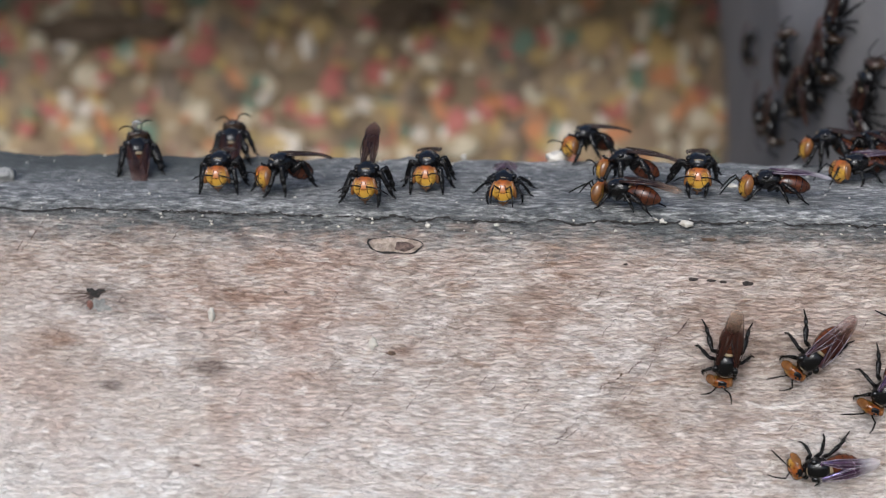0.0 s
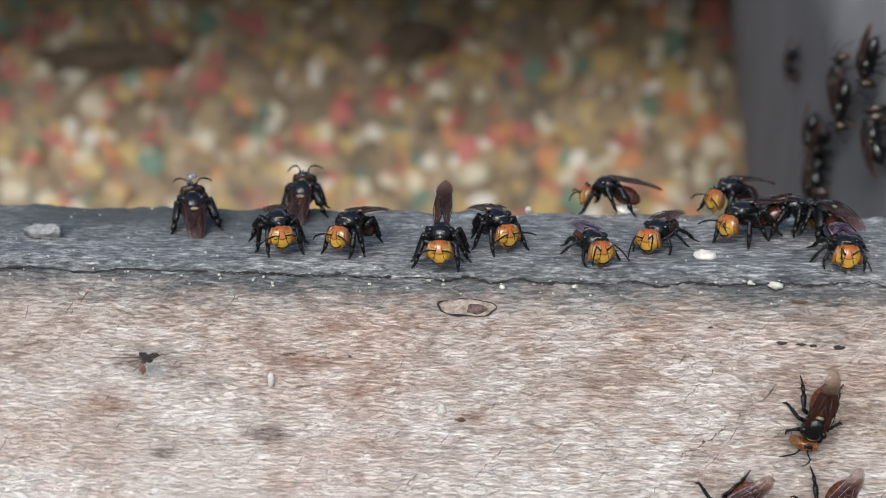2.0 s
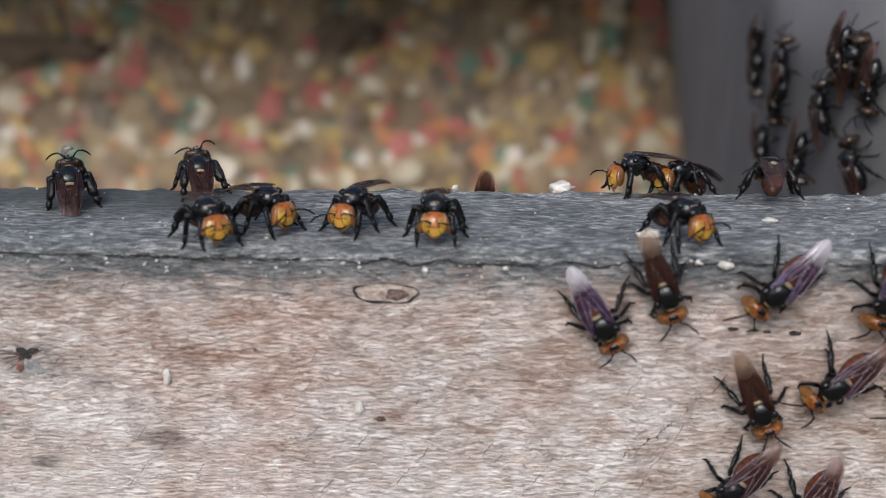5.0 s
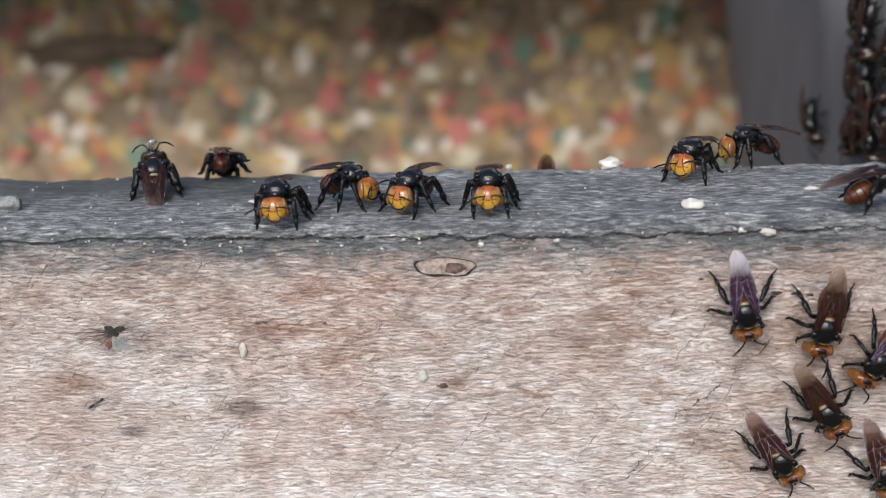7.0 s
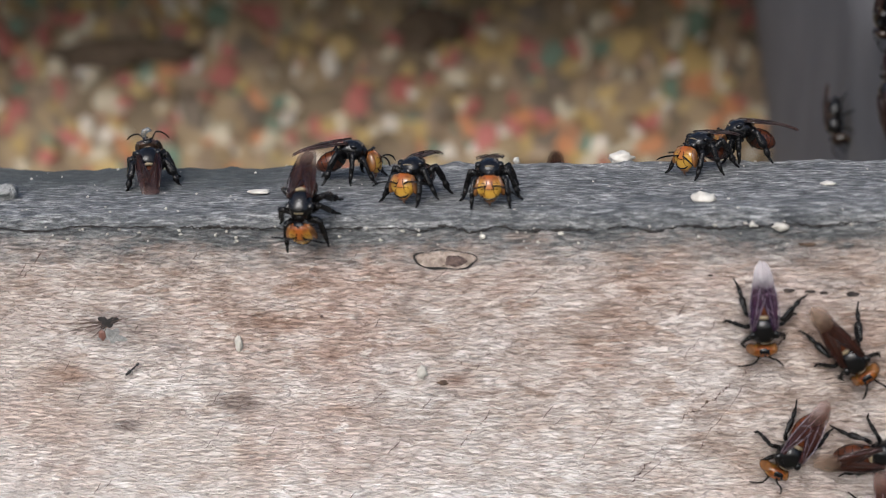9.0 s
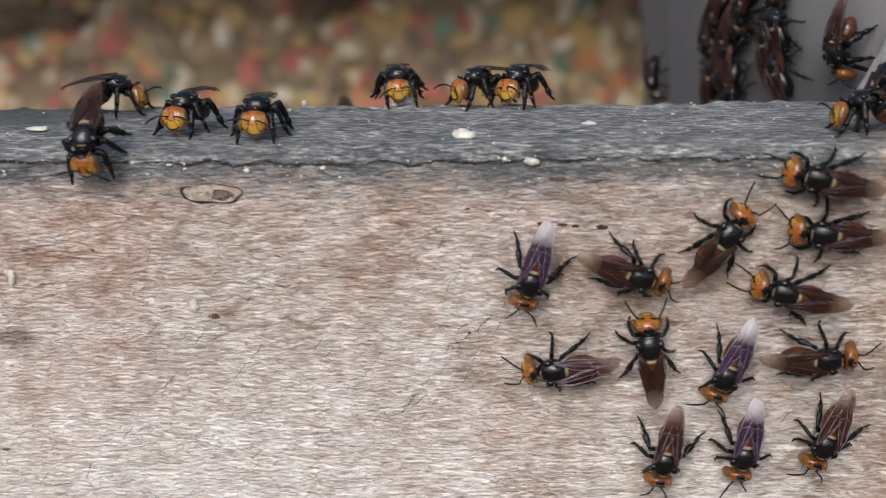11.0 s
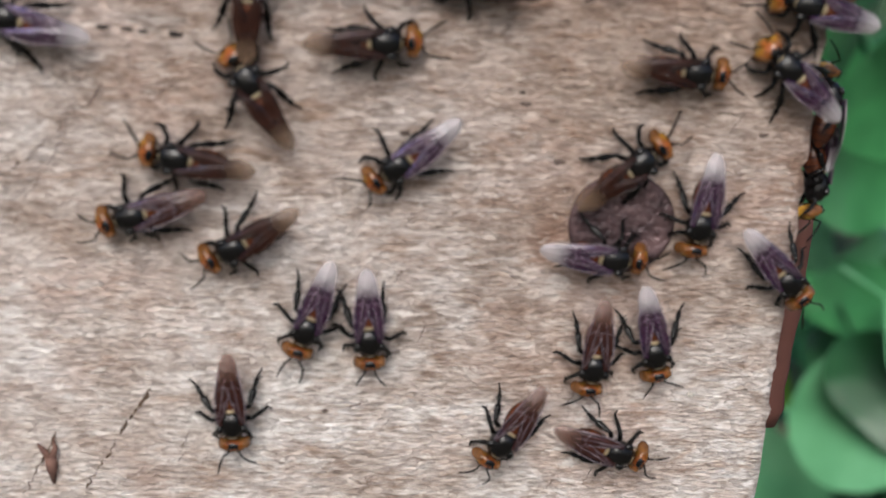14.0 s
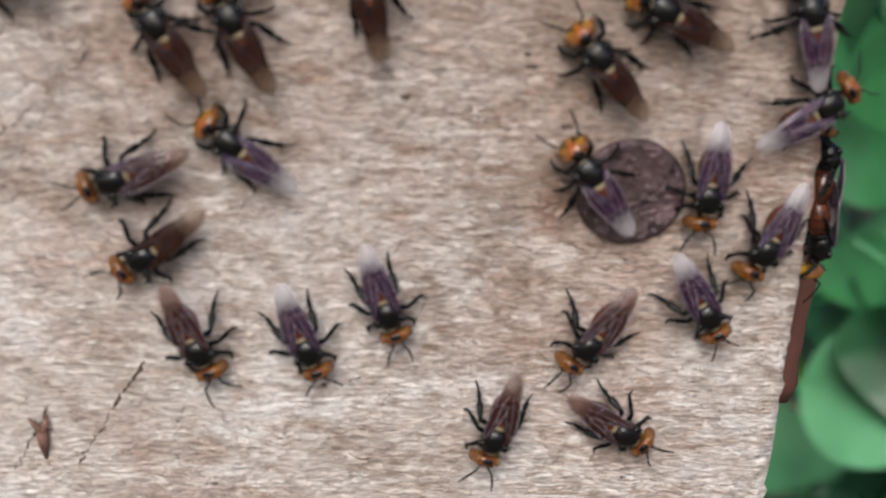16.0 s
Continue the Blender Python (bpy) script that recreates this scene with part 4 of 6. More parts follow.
    ball(bm, (1.90, 0, 0.66), (0.28, 0.42, 0.20), (0, -25, 0), 12, 8)
    tube(bm, [(1.92, 0, 0.60), (1.86, 0, 0.38), (1.72, 0, 0.16)], [0.12, 0.08, 0.04], 6)
    put("mouthparts", bm, TONGUE, head)
    for side in (1, -1):
        wing = put("wing", wing_mesh(side), film or WING, bee, "smoky translucent wing", (-0.15, side * wing_root, 2.72 + 0.03 * side), (0, raised, -side * spread + side * 9))
        put("vein", wing_veins(side), DARK_VEIN if film in (SHADE, SMOKY) else VEIN, wing)
        for which in LEGS:
            put("leg", leg_mesh(which, side, tall, joints, stout), LEG, bee, "", (joints[which][0][0], side * joints[which][0][1], joints[which][0][2]), (0, rear, 0))
    return bee


def sit(origin, up, heading):
    """A pose with z along up and x along the heading, as near as it may be."""
    up = Vector(up).normalized()
    ahead = (Vector(heading) - up * up.dot(Vector(heading))).normalized()
    left = up.cross(ahead)
    m = Matrix((ahead, left, up)).transposed().to_4x4()
    m.translation = Vector(origin) * MM
    return m


def on_face(x, z, degrees):
    """On the board's front; 0 heads to +x, 90 upwards."""
    a = radians(degrees)
    lift = 0.0
    d = math.hypot(x - 65.1, z + 18.6)
    if d < 4.5:
        lift = 0.55
    return sit((x, -0.04 - lift, z), (0, -1, 0), (math.cos(a), 0, math.sin(a)))


def on_top(x, y, degrees, rear=0.0):
    """On the board's rim; 0 heads to +x, -90 to the front. rear: degrees by which it rears up."""
    a = radians(degrees)
    slope = (rise(x + 0.5) - rise(x - 0.5))
    m = sit((x, y, 0.05 + rise(x)), (-slope, 0, 1), (math.cos(a), math.sin(a), slope * math.cos(a)))
    return m @ pose(0, 0, 0.012 * rear * MM, 0, -rear, 0)


def on_back(x, z, degrees):
    """On the board's back; 90 heads upwards."""
    a = radians(degrees)
    return sit((x, 18.1, z), (0, 1, 0), (math.cos(a), 0, math.sin(a)))


def on_end(y, z, degrees):
    """On the sawn end; 90 heads upwards."""
    a = radians(degrees)
    return sit((78.4, y, z), (1, 0, 0), (0, math.cos(a), math.sin(a)))


def on_rim(x, degrees):
    """On the bend between rim and front."""
    a = radians(degrees)
    return sit((x, 0.25, -0.45 + rise(x)), (0, -0.71, 0.71), (math.cos(a), 0.71 * math.sin(a), 0.71 * math.sin(a)))


def on_wall(s, z, degrees):
    """On the grey side panel, s along it from its near end."""
    a = radians(degrees)
    p, u, out = along_wall(s)
    p = p + out * 0.3
    return sit((p.x, p.y, z), out, u * math.cos(a) + Vector((0, 0, math.sin(a))))


FACE_LABEL = "black stingless bee with amber head walking on the board"
RIM_LABEL = "black stingless bee with amber face guarding the board's rim"
WALL_LABEL = "dark stingless bee clinging to the grey side panel"
AWAY_LABEL = "black stingless bee rearing up on the board's rim"
FAN_LABEL = "black stingless bee with amber head fanning its spread wings"
resting = tagged(build_bee(), FACE_LABEL, "bee", "bees on the board")
fanning = tagged(build_bee(5.0, 1.5, film=SMOKY), FAN_LABEL, "bee", "bees on the board")
guarding = tagged(build_bee(8.0, -6.0, 12.0, 0.45, film=SHADE, joints=LEGS, stout=1.45, feelers=SPREAD, long=1.40, bow=0.48), RIM_LABEL, "bee", "bees on the board")
lifted = tagged(build_bee(11.0, 36.0, 12.0, 0.45, film=SHADE, joints=LEGS, stout=1.45, feelers=SPREAD, long=1.40, wing_root=0.30, bow=0.48), RIM_LABEL, "bee", "bees on the board")
reared = tagged(build_bee(7.0, -4.0, 4.0, 0.10, 32.0, DUSKY, film=SHADE, joints=LEGS, stout=1.5, feelers=HANGING, long=1.40), AWAY_LABEL, "bee", "bees on the board")
browned = tagged(build_bee(film=BROWN), FACE_LABEL, "bee", "bees on the board")
# the same bee with darker face, abdomen and wings
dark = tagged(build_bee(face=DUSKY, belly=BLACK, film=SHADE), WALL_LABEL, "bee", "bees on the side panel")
PATTERNS = {"dark": dark, "away": reared, "rest": resting, "brown": browned, "fan": fanning, "guard": guarding, "lift": lifted}
CAST = []


def follow(which, label, rows):
    """Casts one bee that keeps to its rows of seconds and pose."""
    CAST.append((which, label, rows))


def pace(rows, t):
    """How fast a bee goes at t, in millimetres a second."""
    for (ta, a), (tb, b) in zip(rows, rows[1:]):
        if ta <= t <= tb:
            return (b.translation - a.translation).length / MM / max(0.1, tb - ta)
    return 0.0


def fidget(bee, rows, which, rng):
    """Legs step and lift, antennae feel about, fanning wings beat."""
    times = [0.5 * k for k in range(33)]
    for ob in bee.children_recursive:
        kind = ob.name.split(".")[0]
        base = ob.matrix_basis.copy()
        if kind == "leg":
            stance = [rng.gauss(0, 14), rng.gauss(0, 7)]
            raised = rng.random() < 0.12
            steps = []
            for n, t in enumerate(times):
                go = min(1.0, 0.12 + pace(rows, t) / 5.0)
                swing, lift = stance[0] + rng.gauss(0, 17) * go, stance[1] * 0.5 + abs(rng.gauss(0, 5)) * go + (10 if raised else 0)
                side = 1 if base.translation.y > 0 else -1
                steps.append((t, base @ pose(0, 0, 0, side * lift, 0, swing)))
            walk(ob, steps)
        elif kind == "antenna":
            walk(ob, [(t, base @ pose(0, 0, 0, rng.gauss(0, 6), rng.gauss(0, 10), rng.gauss(0, 12))) for t in times])
        elif kind == "wing" and which == "lift":
            down = base @ pose(0, 0, 0, 0, -38, 0)
            walk(ob, [(0, base), (2.1, base), (2.4, down), (16, down)])
        elif kind == "wing" and which == "fan":
            side = 1 if base.translation.y > 0 else -1
            walk(ob, [(0.1 * k, base @ pose(0, 0, 0, side * 4 * (-1) ** k, 0, side * rng.uniform(-3, 3))) for k in range(161)])


def build_ant():
    """A tiny dark ant: head towards +x, feet on z = 0."""
    ant = empty("ant")
    bm = bmesh.new()
    ball(bm, (0.0, 0, 0.24), (0.34, 0.08, 0.09), u=12, v=8)
    part("thorax", bm, SOOT, ant)
    bm = bmesh.new()
    ball(bm, (0.52, 0, 0.26), (0.20, 0.12, 0.11), u=12, v=8)
    for side in (1, -1):
        tube(bm, [(0.66, side * 0.06, 0.30), (0.82, side * 0.22, 0.42), (1.08, side * 0.30, 0.26)], [0.014, 0.012, 0.010], 5)
    part("head", bm, SOOT, ant)
    bm = bmesh.new()
    ball(bm, (-0.62, 0, 0.27), (0.36, 0.13, 0.13), (0, 8, 0), 12, 8)
    part("abdomen", bm, SOOT, ant)
    for side in (1, -1):
        for x, far in ((0.18, 0.40), (0.0, 0.05), (-0.18, -0.45)):
            bm = bmesh.new()
            tube(bm, [(x, side * 0.08, 0.2), (x + far * 0.5, side * 0.26, 0.32), (x + far, side * 0.46, 0.02)], [0.014, 0.012, 0.008], 5)
            part("leg", bm, SOOT, ant)
    return tagged(ant, "tiny dark ant crawling over the pale board", "ant")


def build_drop():
    """A curled drop of clear resin."""
    bm = bmesh.new()
    tube(bm, [(0.0, 0.0, 0.0), (0.45, 0.05, 0.05), (0.85, -0.10, 0.05), (1.0, -0.45, 0.0), (0.80, -0.70, 0.0)], [0.16, 0.26, 0.30, 0.24, 0.10], 10)
    return tagged(part("resin_drop", bm, DROP), "clear curled resin drop held by a bee", "resin drop")


def release():
    """Makes all bees from the patterns first, then keys them."""
    made, used = [], set()
    for which, label, rows in CAST:
        if which in used:
            made.append(copy_thing(PATTERNS[which], rows[0][1]))
        else:
            made.append(None)
            used.add(which)
    for n, (which, label, rows) in enumerate(CAST):
        if made[n] is None:
            made[n] = PATTERNS[which]
        tagged(made[n], label)
    rng = random.Random(5)
    for bee, (which, label, rows) in zip(made, CAST):
        walk(bee, rows)
        fidget(bee, rows, which, rng)
    carried_by = [rows for which, label, rows in CAST if which == "away"][0]
    walk(build_drop(), [(t, m @ pose(2.2 * MM, 0.25 * MM, 2.75 * MM, 0, -90, 0)) for t, m in carried_by])


def motions():
    follow("fan", FAN_LABEL, [
        (0, on_face(31.9, -13.5, -97)), (0.5, on_face(32.0, -13.4, -97)), (1, on_face(31.9, -13.4, -97)), (1.5, on_face(31.8, -13.3, -102)),
        (2, on_face(31.7, -13.0, -104)), (2.5, on_face(31.8, -13.1, -103)), (3, on_face(31.7, -12.9, -104)), (3.5, on_face(31.8, -12.6, -106)),
        (4, on_face(31.4, -12.5, -109)), (4.5, on_face(31.0, -12.1, -71)), (7, on_face(33.1, -16.1, -59)), (7.5, on_face(33.9, -18.0, -34)),
        (8, on_face(35.2, -19.6, -26)), (9.25, on_face(36.6, -18.9, 22)), (10.5, on_face(38.0, -18.1, 70)), (11, on_face(37.5, -16.1, 96)),
        (11.5, on_face(36.2, -15.8, 125)), (12, on_face(34.0, -13.9, 148)), (12.5, on_face(32.8, -12.2, 136)), (13, on_face(33.0, -13.1, 168)),
        (13.5, on_face(33.5, -13.6, 165)), (14, on_face(33.7, -14.5, 172)), (14.5, on_face(33.4, -12.7, 138)), (15, on_face(33.1, -10.5, 128)),
        (15.5, on_face(33.0, -9.3, 116)), (16, on_face(33.1, -8.2, 126))])
    follow("brown", FACE_LABEL, [
        (0, on_face(39.2, -12.8, -129)), (0.5, on_face(39.1, -14.9, -119)), (1, on_face(36.3, -17.7, -115)), (1.5, on_face(31.4, -20.9, -128)),
        (2, on_face(33.3, -21.5, -120)), (2.5, on_face(35.0, -23.0, -110)), (3, on_face(35.0, -22.4, -117)), (3.5, on_face(33.3, -21.1, -169)),
        (4, on_face(34.1, -21.7, -132)), (4.5, on_face(34.6, -20.9, -121)), (7, on_face(38.1, -21.6, -69)), (8, on_face(36.8, -26.0, -60)),
        (10.5, on_face(39.6, -25.2, -98)), (11, on_face(39.1, -26.5, -100)), (11.5, on_face(39.3, -26.4, -97)), (12, on_face(39.4, -26.6, -96)),
        (12.5, on_face(38.1, -28.5, -102)), (13, on_face(36.9, -31.0, -79)), (13.5, on_face(37.5, -33.1, -81)), (14, on_face(37.5, -34.0, -86)),
        (14.5, on_face(37.7, -34.3, -87)), (15, on_face(35.7, -33.8, -56)), (15.5, on_face(35.6, -32.2, -40)), (16, on_face(35.5, -30.6, -65))])
    follow("rest", FACE_LABEL, [
        (0, on_face(40.8, -23.5, -171)), (0.5, on_face(40.3, -23.1, -165)), (1, on_face(40.3, -22.5, -139)), (1.5, on_face(39.9, -23.3, -124)),
        (4.5, on_face(45.2, -24.7, -108)), (7, on_face(45.0, -23.1, -113)), (8, on_face(44.7, -24.6, -105)), (10.5, on_face(45.4, -24.7, -93)),
        (11, on_face(45.6, -25.9, -98)), (11.5, on_face(45.7, -26.4, -97)), (12, on_face(46.2, -26.6, -100)), (12.5, on_face(46.6, -26.5, -96)),
        (13, on_face(47.0, -27.2, -90)), (13.5, on_face(47.3, -27.3, -87)), (14, on_face(47.2, -27.4, -86)), (14.5, on_face(47.7, -27.6, -81)),
        (15, on_face(48.0, -27.3, -73)), (15.5, on_face(48.2, -27.4, -73)), (16, on_face(48.5, -27.5, -70))])
    follow("rest", FACE_LABEL, [
        (0, on_face(45.8, -15.8, -115)), (0.5, on_face(46.1, -15.5, -116)), (1.5, on_face(45.9, -15.3, -115)), (3, on_face(48.4, -9.7, -128)),
        (4.5, on_face(45.3, -10.2, -122)), (7, on_face(36.7, -11.6, -120)), (7.5, on_face(36.7, -11.3, -114)), (8, on_face(36.1, -13.4, -107)),
        (10.5, on_face(44.5, -17.4, -99)), (11, on_face(43.7, -18.7, -111)), (11.5, on_face(42.9, -19.9, -123)), (12, on_face(44.0, -21.4, -121)),
        (12.5, on_face(43.4, -23.1, -122)), (13, on_face(42.2, -25.7, -122)), (13.5, on_face(42.2, -26.1, -116)), (14, on_face(42.7, -26.7, -108)),
        (14.5, on_face(42.2, -28.7, -103)), (15, on_face(41.4, -30.2, -117)), (15.5, on_face(41.7, -31.0, -91)), (16, on_face(43.0, -30.4, -68))])
    follow("brown", FACE_LABEL, [
        (0, on_face(35.7, -34.1, -177)), (1.5, on_face(27.6, -26.8, -145)), (2, on_face(24.6, -21.3, -140)), (2.5, on_face(22.0, -19.9, -172)),
        (3, on_face(20.5, -21.2, -138)), (3.5, on_face(25.4, -20.7, -135)), (4, on_face(27.4, -19.6, -148)), (4.5, on_face(29.2, -18.9, -143)),
        (5.75, on_face(29.4, -19.6, -100)), (7, on_face(29.6, -20.4, -58)), (7.5, on_face(27.6, -20.0, -79)), (8, on_face(28.1, -20.1, -89)),
        (9.25, on_face(29.6, -19.0, -131)), (10.5, on_face(31.2, -17.8, -173)), (11, on_face(29.8, -18.2, -172)), (11.5, on_face(30.2, -18.2, -163)),
        (12, on_face(30.2, -18.7, -167)), (12.5, on_face(30.6, -18.9, -159)), (13, on_face(30.2, -18.3, -167)), (13.5, on_face(30.6, -18.7, -165)),
        (14, on_face(30.7, -18.7, -160)), (14.5, on_face(30.6, -18.7, -154)), (15, on_face(30.3, -18.3, -163)), (15.5, on_face(30.4, -18.5, -165)),
        (16, on_face(30.1, -18.5, -157))])
    follow("brown", FACE_LABEL, [
        (0, on_face(48.8, -9.1, 154)), (1.5, on_face(40.9, -8.5, 148)), (2.5, on_face(42.0, -8.5, 153)), (3, on_face(39.7, -7.6, 146)),
        (3.5, on_face(39.2, -8.1, 150)), (4, on_face(35.6, -7.2, 169)), (4.5, on_face(35.6, -8.6, -145)), (7, on_face(44.0, -13.7, -128)),
        (8, on_face(43.2, -16.6, -128)), (10.5, on_face(41.9, -25.4, -106)), (11, on_face(52.1, -24.8, -108)), (11.5, on_face(53.9, -24.6, -78)),
        (12, on_face(55.0, -24.4, -51)), (12.5, on_face(57.2, -26.3, -58)), (13, on_face(59.5, -27.6, -66)), (13.5, on_face(61.3, -28.6, -70)),
        (14, on_face(63.7, -29.2, -94)), (14.5, on_face(62.9, -29.2, -119)), (15, on_face(62.3, -29.8, -124)), (15.5, on_face(62.1, -30.2, -128)),
        (16, on_face(62.8, -29.7, -123))])
    follow("fan", FAN_LABEL, [
        (0, on_face(52.5, -6.0, 158)), (4.5, on_face(43.5, -4.3, 164)), (5.67, on_face(42.5, -5.5, 109)), (6.83, on_face(41.5, -6.6, 55)),
        (8, on_face(40.6, -7.8, -0)), (10.5, on_face(50.0, -17.7, -4)), (11, on_face(51.7, -17.1, 0)), (11.5, on_face(53.2, -14.3, 51)),
        (12, on_face(57.8, -7.9, 49)), (12.5, on_face(61.3, -7.2, 9)), (13, on_face(67.5, -7.5, 3)), (13.5, on_face(69.0, -6.8, -2)),
        (14, on_face(68.8, -7.3, -4)), (14.3, on_face(67.7, -7.4, -26)), (14.5, on_face(68.4, -8.9, -59)), (15, on_face(69.3, -9.1, -83)),
        (15.5, on_face(67.7, -8.6, -137)), (16, on_face(65.6, -5.9, 156))])
    follow("fan", FAN_LABEL, [
        (0, on_face(55.0, -12.2, 120)), (8, on_face(41.2, -10.4, 152)), (10.5, on_face(42.3, -6.6, 108)), (11, on_face(43.2, -6.6, 52)),
        (11.5, on_face(44.0, -5.5, 44)), (12, on_face(44.2, -5.7, 15)), (12.5, on_face(44.6, -6.1, 10)), (13, on_face(45.1, -5.7, 7)),
        (13.5, on_face(46.1, -6.0, 13)), (14, on_face(47.5, -6.2, 3)), (14.5, on_face(44.7, -6.5, 65)), (15, on_face(45.1, -5.4, 65)),
        (15.5, on_face(46.1, -5.4, 82)), (16, on_face(46.2, -4.8, 102))])
    follow("fan", FAN_LABEL, [
        (0, on_face(58.3, -13.8, 154)), (8, on_face(45.6, -12.7, 152)), (10.5, on_face(47.3, -11.5, 169)), (11, on_face(47.9, -11.4, 168)),
        (11.5, on_face(42.1, -12.6, 176)), (12, on_face(41.4, -11.7, 147)), (12.5, on_face(40.7, -11.2, 130)), (13, on_face(39.9, -10.1, 123)),
        (13.5, on_face(39.5, -9.7, 124)), (14, on_face(38.5, -9.1, 123)), (14.5, on_face(37.9, -8.1, 130)), (15, on_face(38.0, -8.2, 123)),
        (15.5, on_face(37.9, -7.7, 130)), (16, on_face(37.8, -7.7, 121))])
    follow("fan", FAN_LABEL, [
        (0, on_face(59.3, -5.5, 169)), (8, on_face(46.7, -5.3, 167)), (10.5, on_face(49.9, -6.4, 175)), (11, on_face(50.5, -6.5, 177)),
        (11.5, on_face(48.7, -6.4, 164)), (12, on_face(50.0, -6.5, 166)), (12.5, on_face(49.8, -9.8, -141)), (13, on_face(47.9, -13.7, -133)),
        (13.5, on_face(43.1, -17.9, -135)), (14, on_face(37.5, -20.8, -148)), (14.5, on_face(34.5, -22.2, -147)), (15, on_face(33.8, -22.6, -129)),
        (15.5, on_face(32.3, -24.3, -140)), (16, on_face(31.9, -23.8, -142))])
    follow("fan", FAN_LABEL, [
        (0, on_face(57.3, -1.3, 175)), (8, on_face(46.4, -2.1, 173)), (10.5, on_face(49.3, -2.1, 169)), (11, on_face(49.7, -2.1, 169)),
        (11.5, on_face(50.2, -1.7, 167)), (12, on_face(50.0, -1.3, 156)), (12.5, on_face(50.2, -1.1, 174)), (13, on_face(51.6, -1.5, 171)),
        (14, on_face(52.7, -1.9, 172)), (16, on_face(52.5, -0.8, 172))])
    follow("rest", FACE_LABEL, [
        (0, on_face(62.4, -14.3, -116)), (8, on_face(49.1, -13.3, -113)), (10.5, on_face(57.0, -19.6, -118)), (11, on_face(61.1, -22.1, -127)),
        (11.5, on_face(59.4, -20.8, -136)), (12, on_face(61.4, -21.8, -88)), (12.5, on_face(62.4, -23.5, -79)), (13, on_face(63.6, -23.6, -67)),
        (13.5, on_face(63.1, -22.8, -59)), (14, on_face(64.3, -20.6, -6)), (14.5, on_face(65.7, -18.9, 35)), (15, on_face(64.7, -19.2, 36)),
        (15.25, on_face(64.4, -18.6, 56)), (15.5, on_face(63.2, -18.2, 89)), (16, on_face(61.6, -16.8, 128))])
    follow("fan", FAN_LABEL, [
        (0, on_face(67.0, -11.8, 132)), (8, on_face(53.3, -13.5, 119)), (11, on_face(63.7, -14.9, 82)), (11.5, on_face(63.0, -14.1, 82)),
        (12, on_face(63.0, -12.8, 89)), (12.5, on_face(63.6, -13.4, 85)), (13, on_face(64.8, -13.5, 59)), (13.5, on_face(65.4, -13.5, 45)),
        (14, on_face(65.6, -13.7, 39)), (14.5, on_face(65.3, -13.6, 36)), (15, on_face(64.3, -12.1, 94)), (15.5, on_face(63.2, -10.2, 123)),
        (16, on_face(61.6, -9.1, 132))])
    follow("rest", FACE_LABEL, [
        (0, on_face(72.2, -18.9, -98)), (8, on_face(55.8, -17.8, -101)), (11.5, on_face(67.9, -18.5, -94)), (12, on_face(69.5, -18.7, -101)),
        (12.5, on_face(70.3, -18.3, -101)), (13, on_face(70.3, -18.2, -100)), (13.5, on_face(70.2, -18.2, -100)), (14, on_face(70.4, -18.2, -96)),
        (14.5, on_face(70.3, -18.3, -94)), (15, on_face(70.2, -18.3, -94)), (15.5, on_face(69.9, -18.5, -94)), (16, on_face(70.1, -18.5, -93))])
    follow("rest", FACE_LABEL, [
        (0, on_face(69.5, -24.1, -62)), (8, on_face(55.2, -22.3, -64)), (11.5, on_face(69.6, -28.7, -49)), (12, on_face(70.1, -28.2, -43)),
        (12.5, on_face(71.6, -29.0, -60)), (13, on_face(71.3, -29.2, -59)), (13.5, on_face(68.2, -28.4, -100)), (14, on_face(68.2, -28.0, -76)),
        (14.5, on_face(71.9, -28.1, -43)), (15, on_face(73.0, -28.1, -35)), (15.5, on_face(72.1, -27.5, -33)), (16, on_face(71.2, -27.1, -58))])
    follow("brown", FACE_LABEL, [
        (0, on_face(67.7, -30.4, -49)), (8, on_face(51.2, -27.8, -52)), (11.5, on_face(56.7, -39.6, -52)), (12, on_face(57.9, -36.2, -51)),
        (12.5, on_face(59.1, -36.3, -45)), (13, on_face(58.0, -35.8, -88)), (13.5, on_face(57.4, -35.5, -111)), (14, on_face(57.4, -35.4, -121)),
        (14.5, on_face(56.9, -35.5, -125)), (15, on_face(56.6, -36.3, -124)), (15.5, on_face(56.4, -37.1, -116)), (16, on_face(56.6, -37.1, -104))])
    follow("brown", FACE_LABEL, [
        (0, on_face(72.8, -33.7, -35)), (8, on_face(57.8, -30.8, -37)), (11.5, on_face(63.0, -38.0, -10)), (12, on_face(66.0, -35.7, -10)),
        (12.5, on_face(66.3, -36.4, -27)), (13, on_face(66.5, -36.1, -24)), (13.5, on_face(66.2, -36.1, -16)), (14, on_face(66.3, -36.1, -21)),
        (14.5, on_face(66.7, -36.4, -27)), (15, on_face(66.2, -36.5, -31)), (15.5, on_face(66.2, -36.5, -31)), (16, on_face(66.2, -36.5, -34))])
    follow("rest", FACE_LABEL, [
        (0, on_face(60.0, 4.3, -139)), (8, on_face(47.8, 3.2, -141)), (11, on_face(61.5, -1.9, -141)), (11.5, on_face(61.2, 0.2, -140)),
        (12, on_face(61.1, 0.5, -138)), (12.5, on_face(59.9, -2.4, -141)), (13, on_face(57.1, -5.0, -148)), (13.5, on_face(54.3, -9.2, -139)),
        (14, on_face(48.6, -14.6, -141)), (14.5, on_face(44.2, -17.9, -146)), (15, on_face(39.9, -18.6, -175)), (15.5, on_face(40.5, -17.6, 147)),
        (16, on_face(37.7, -15.7, 145))])
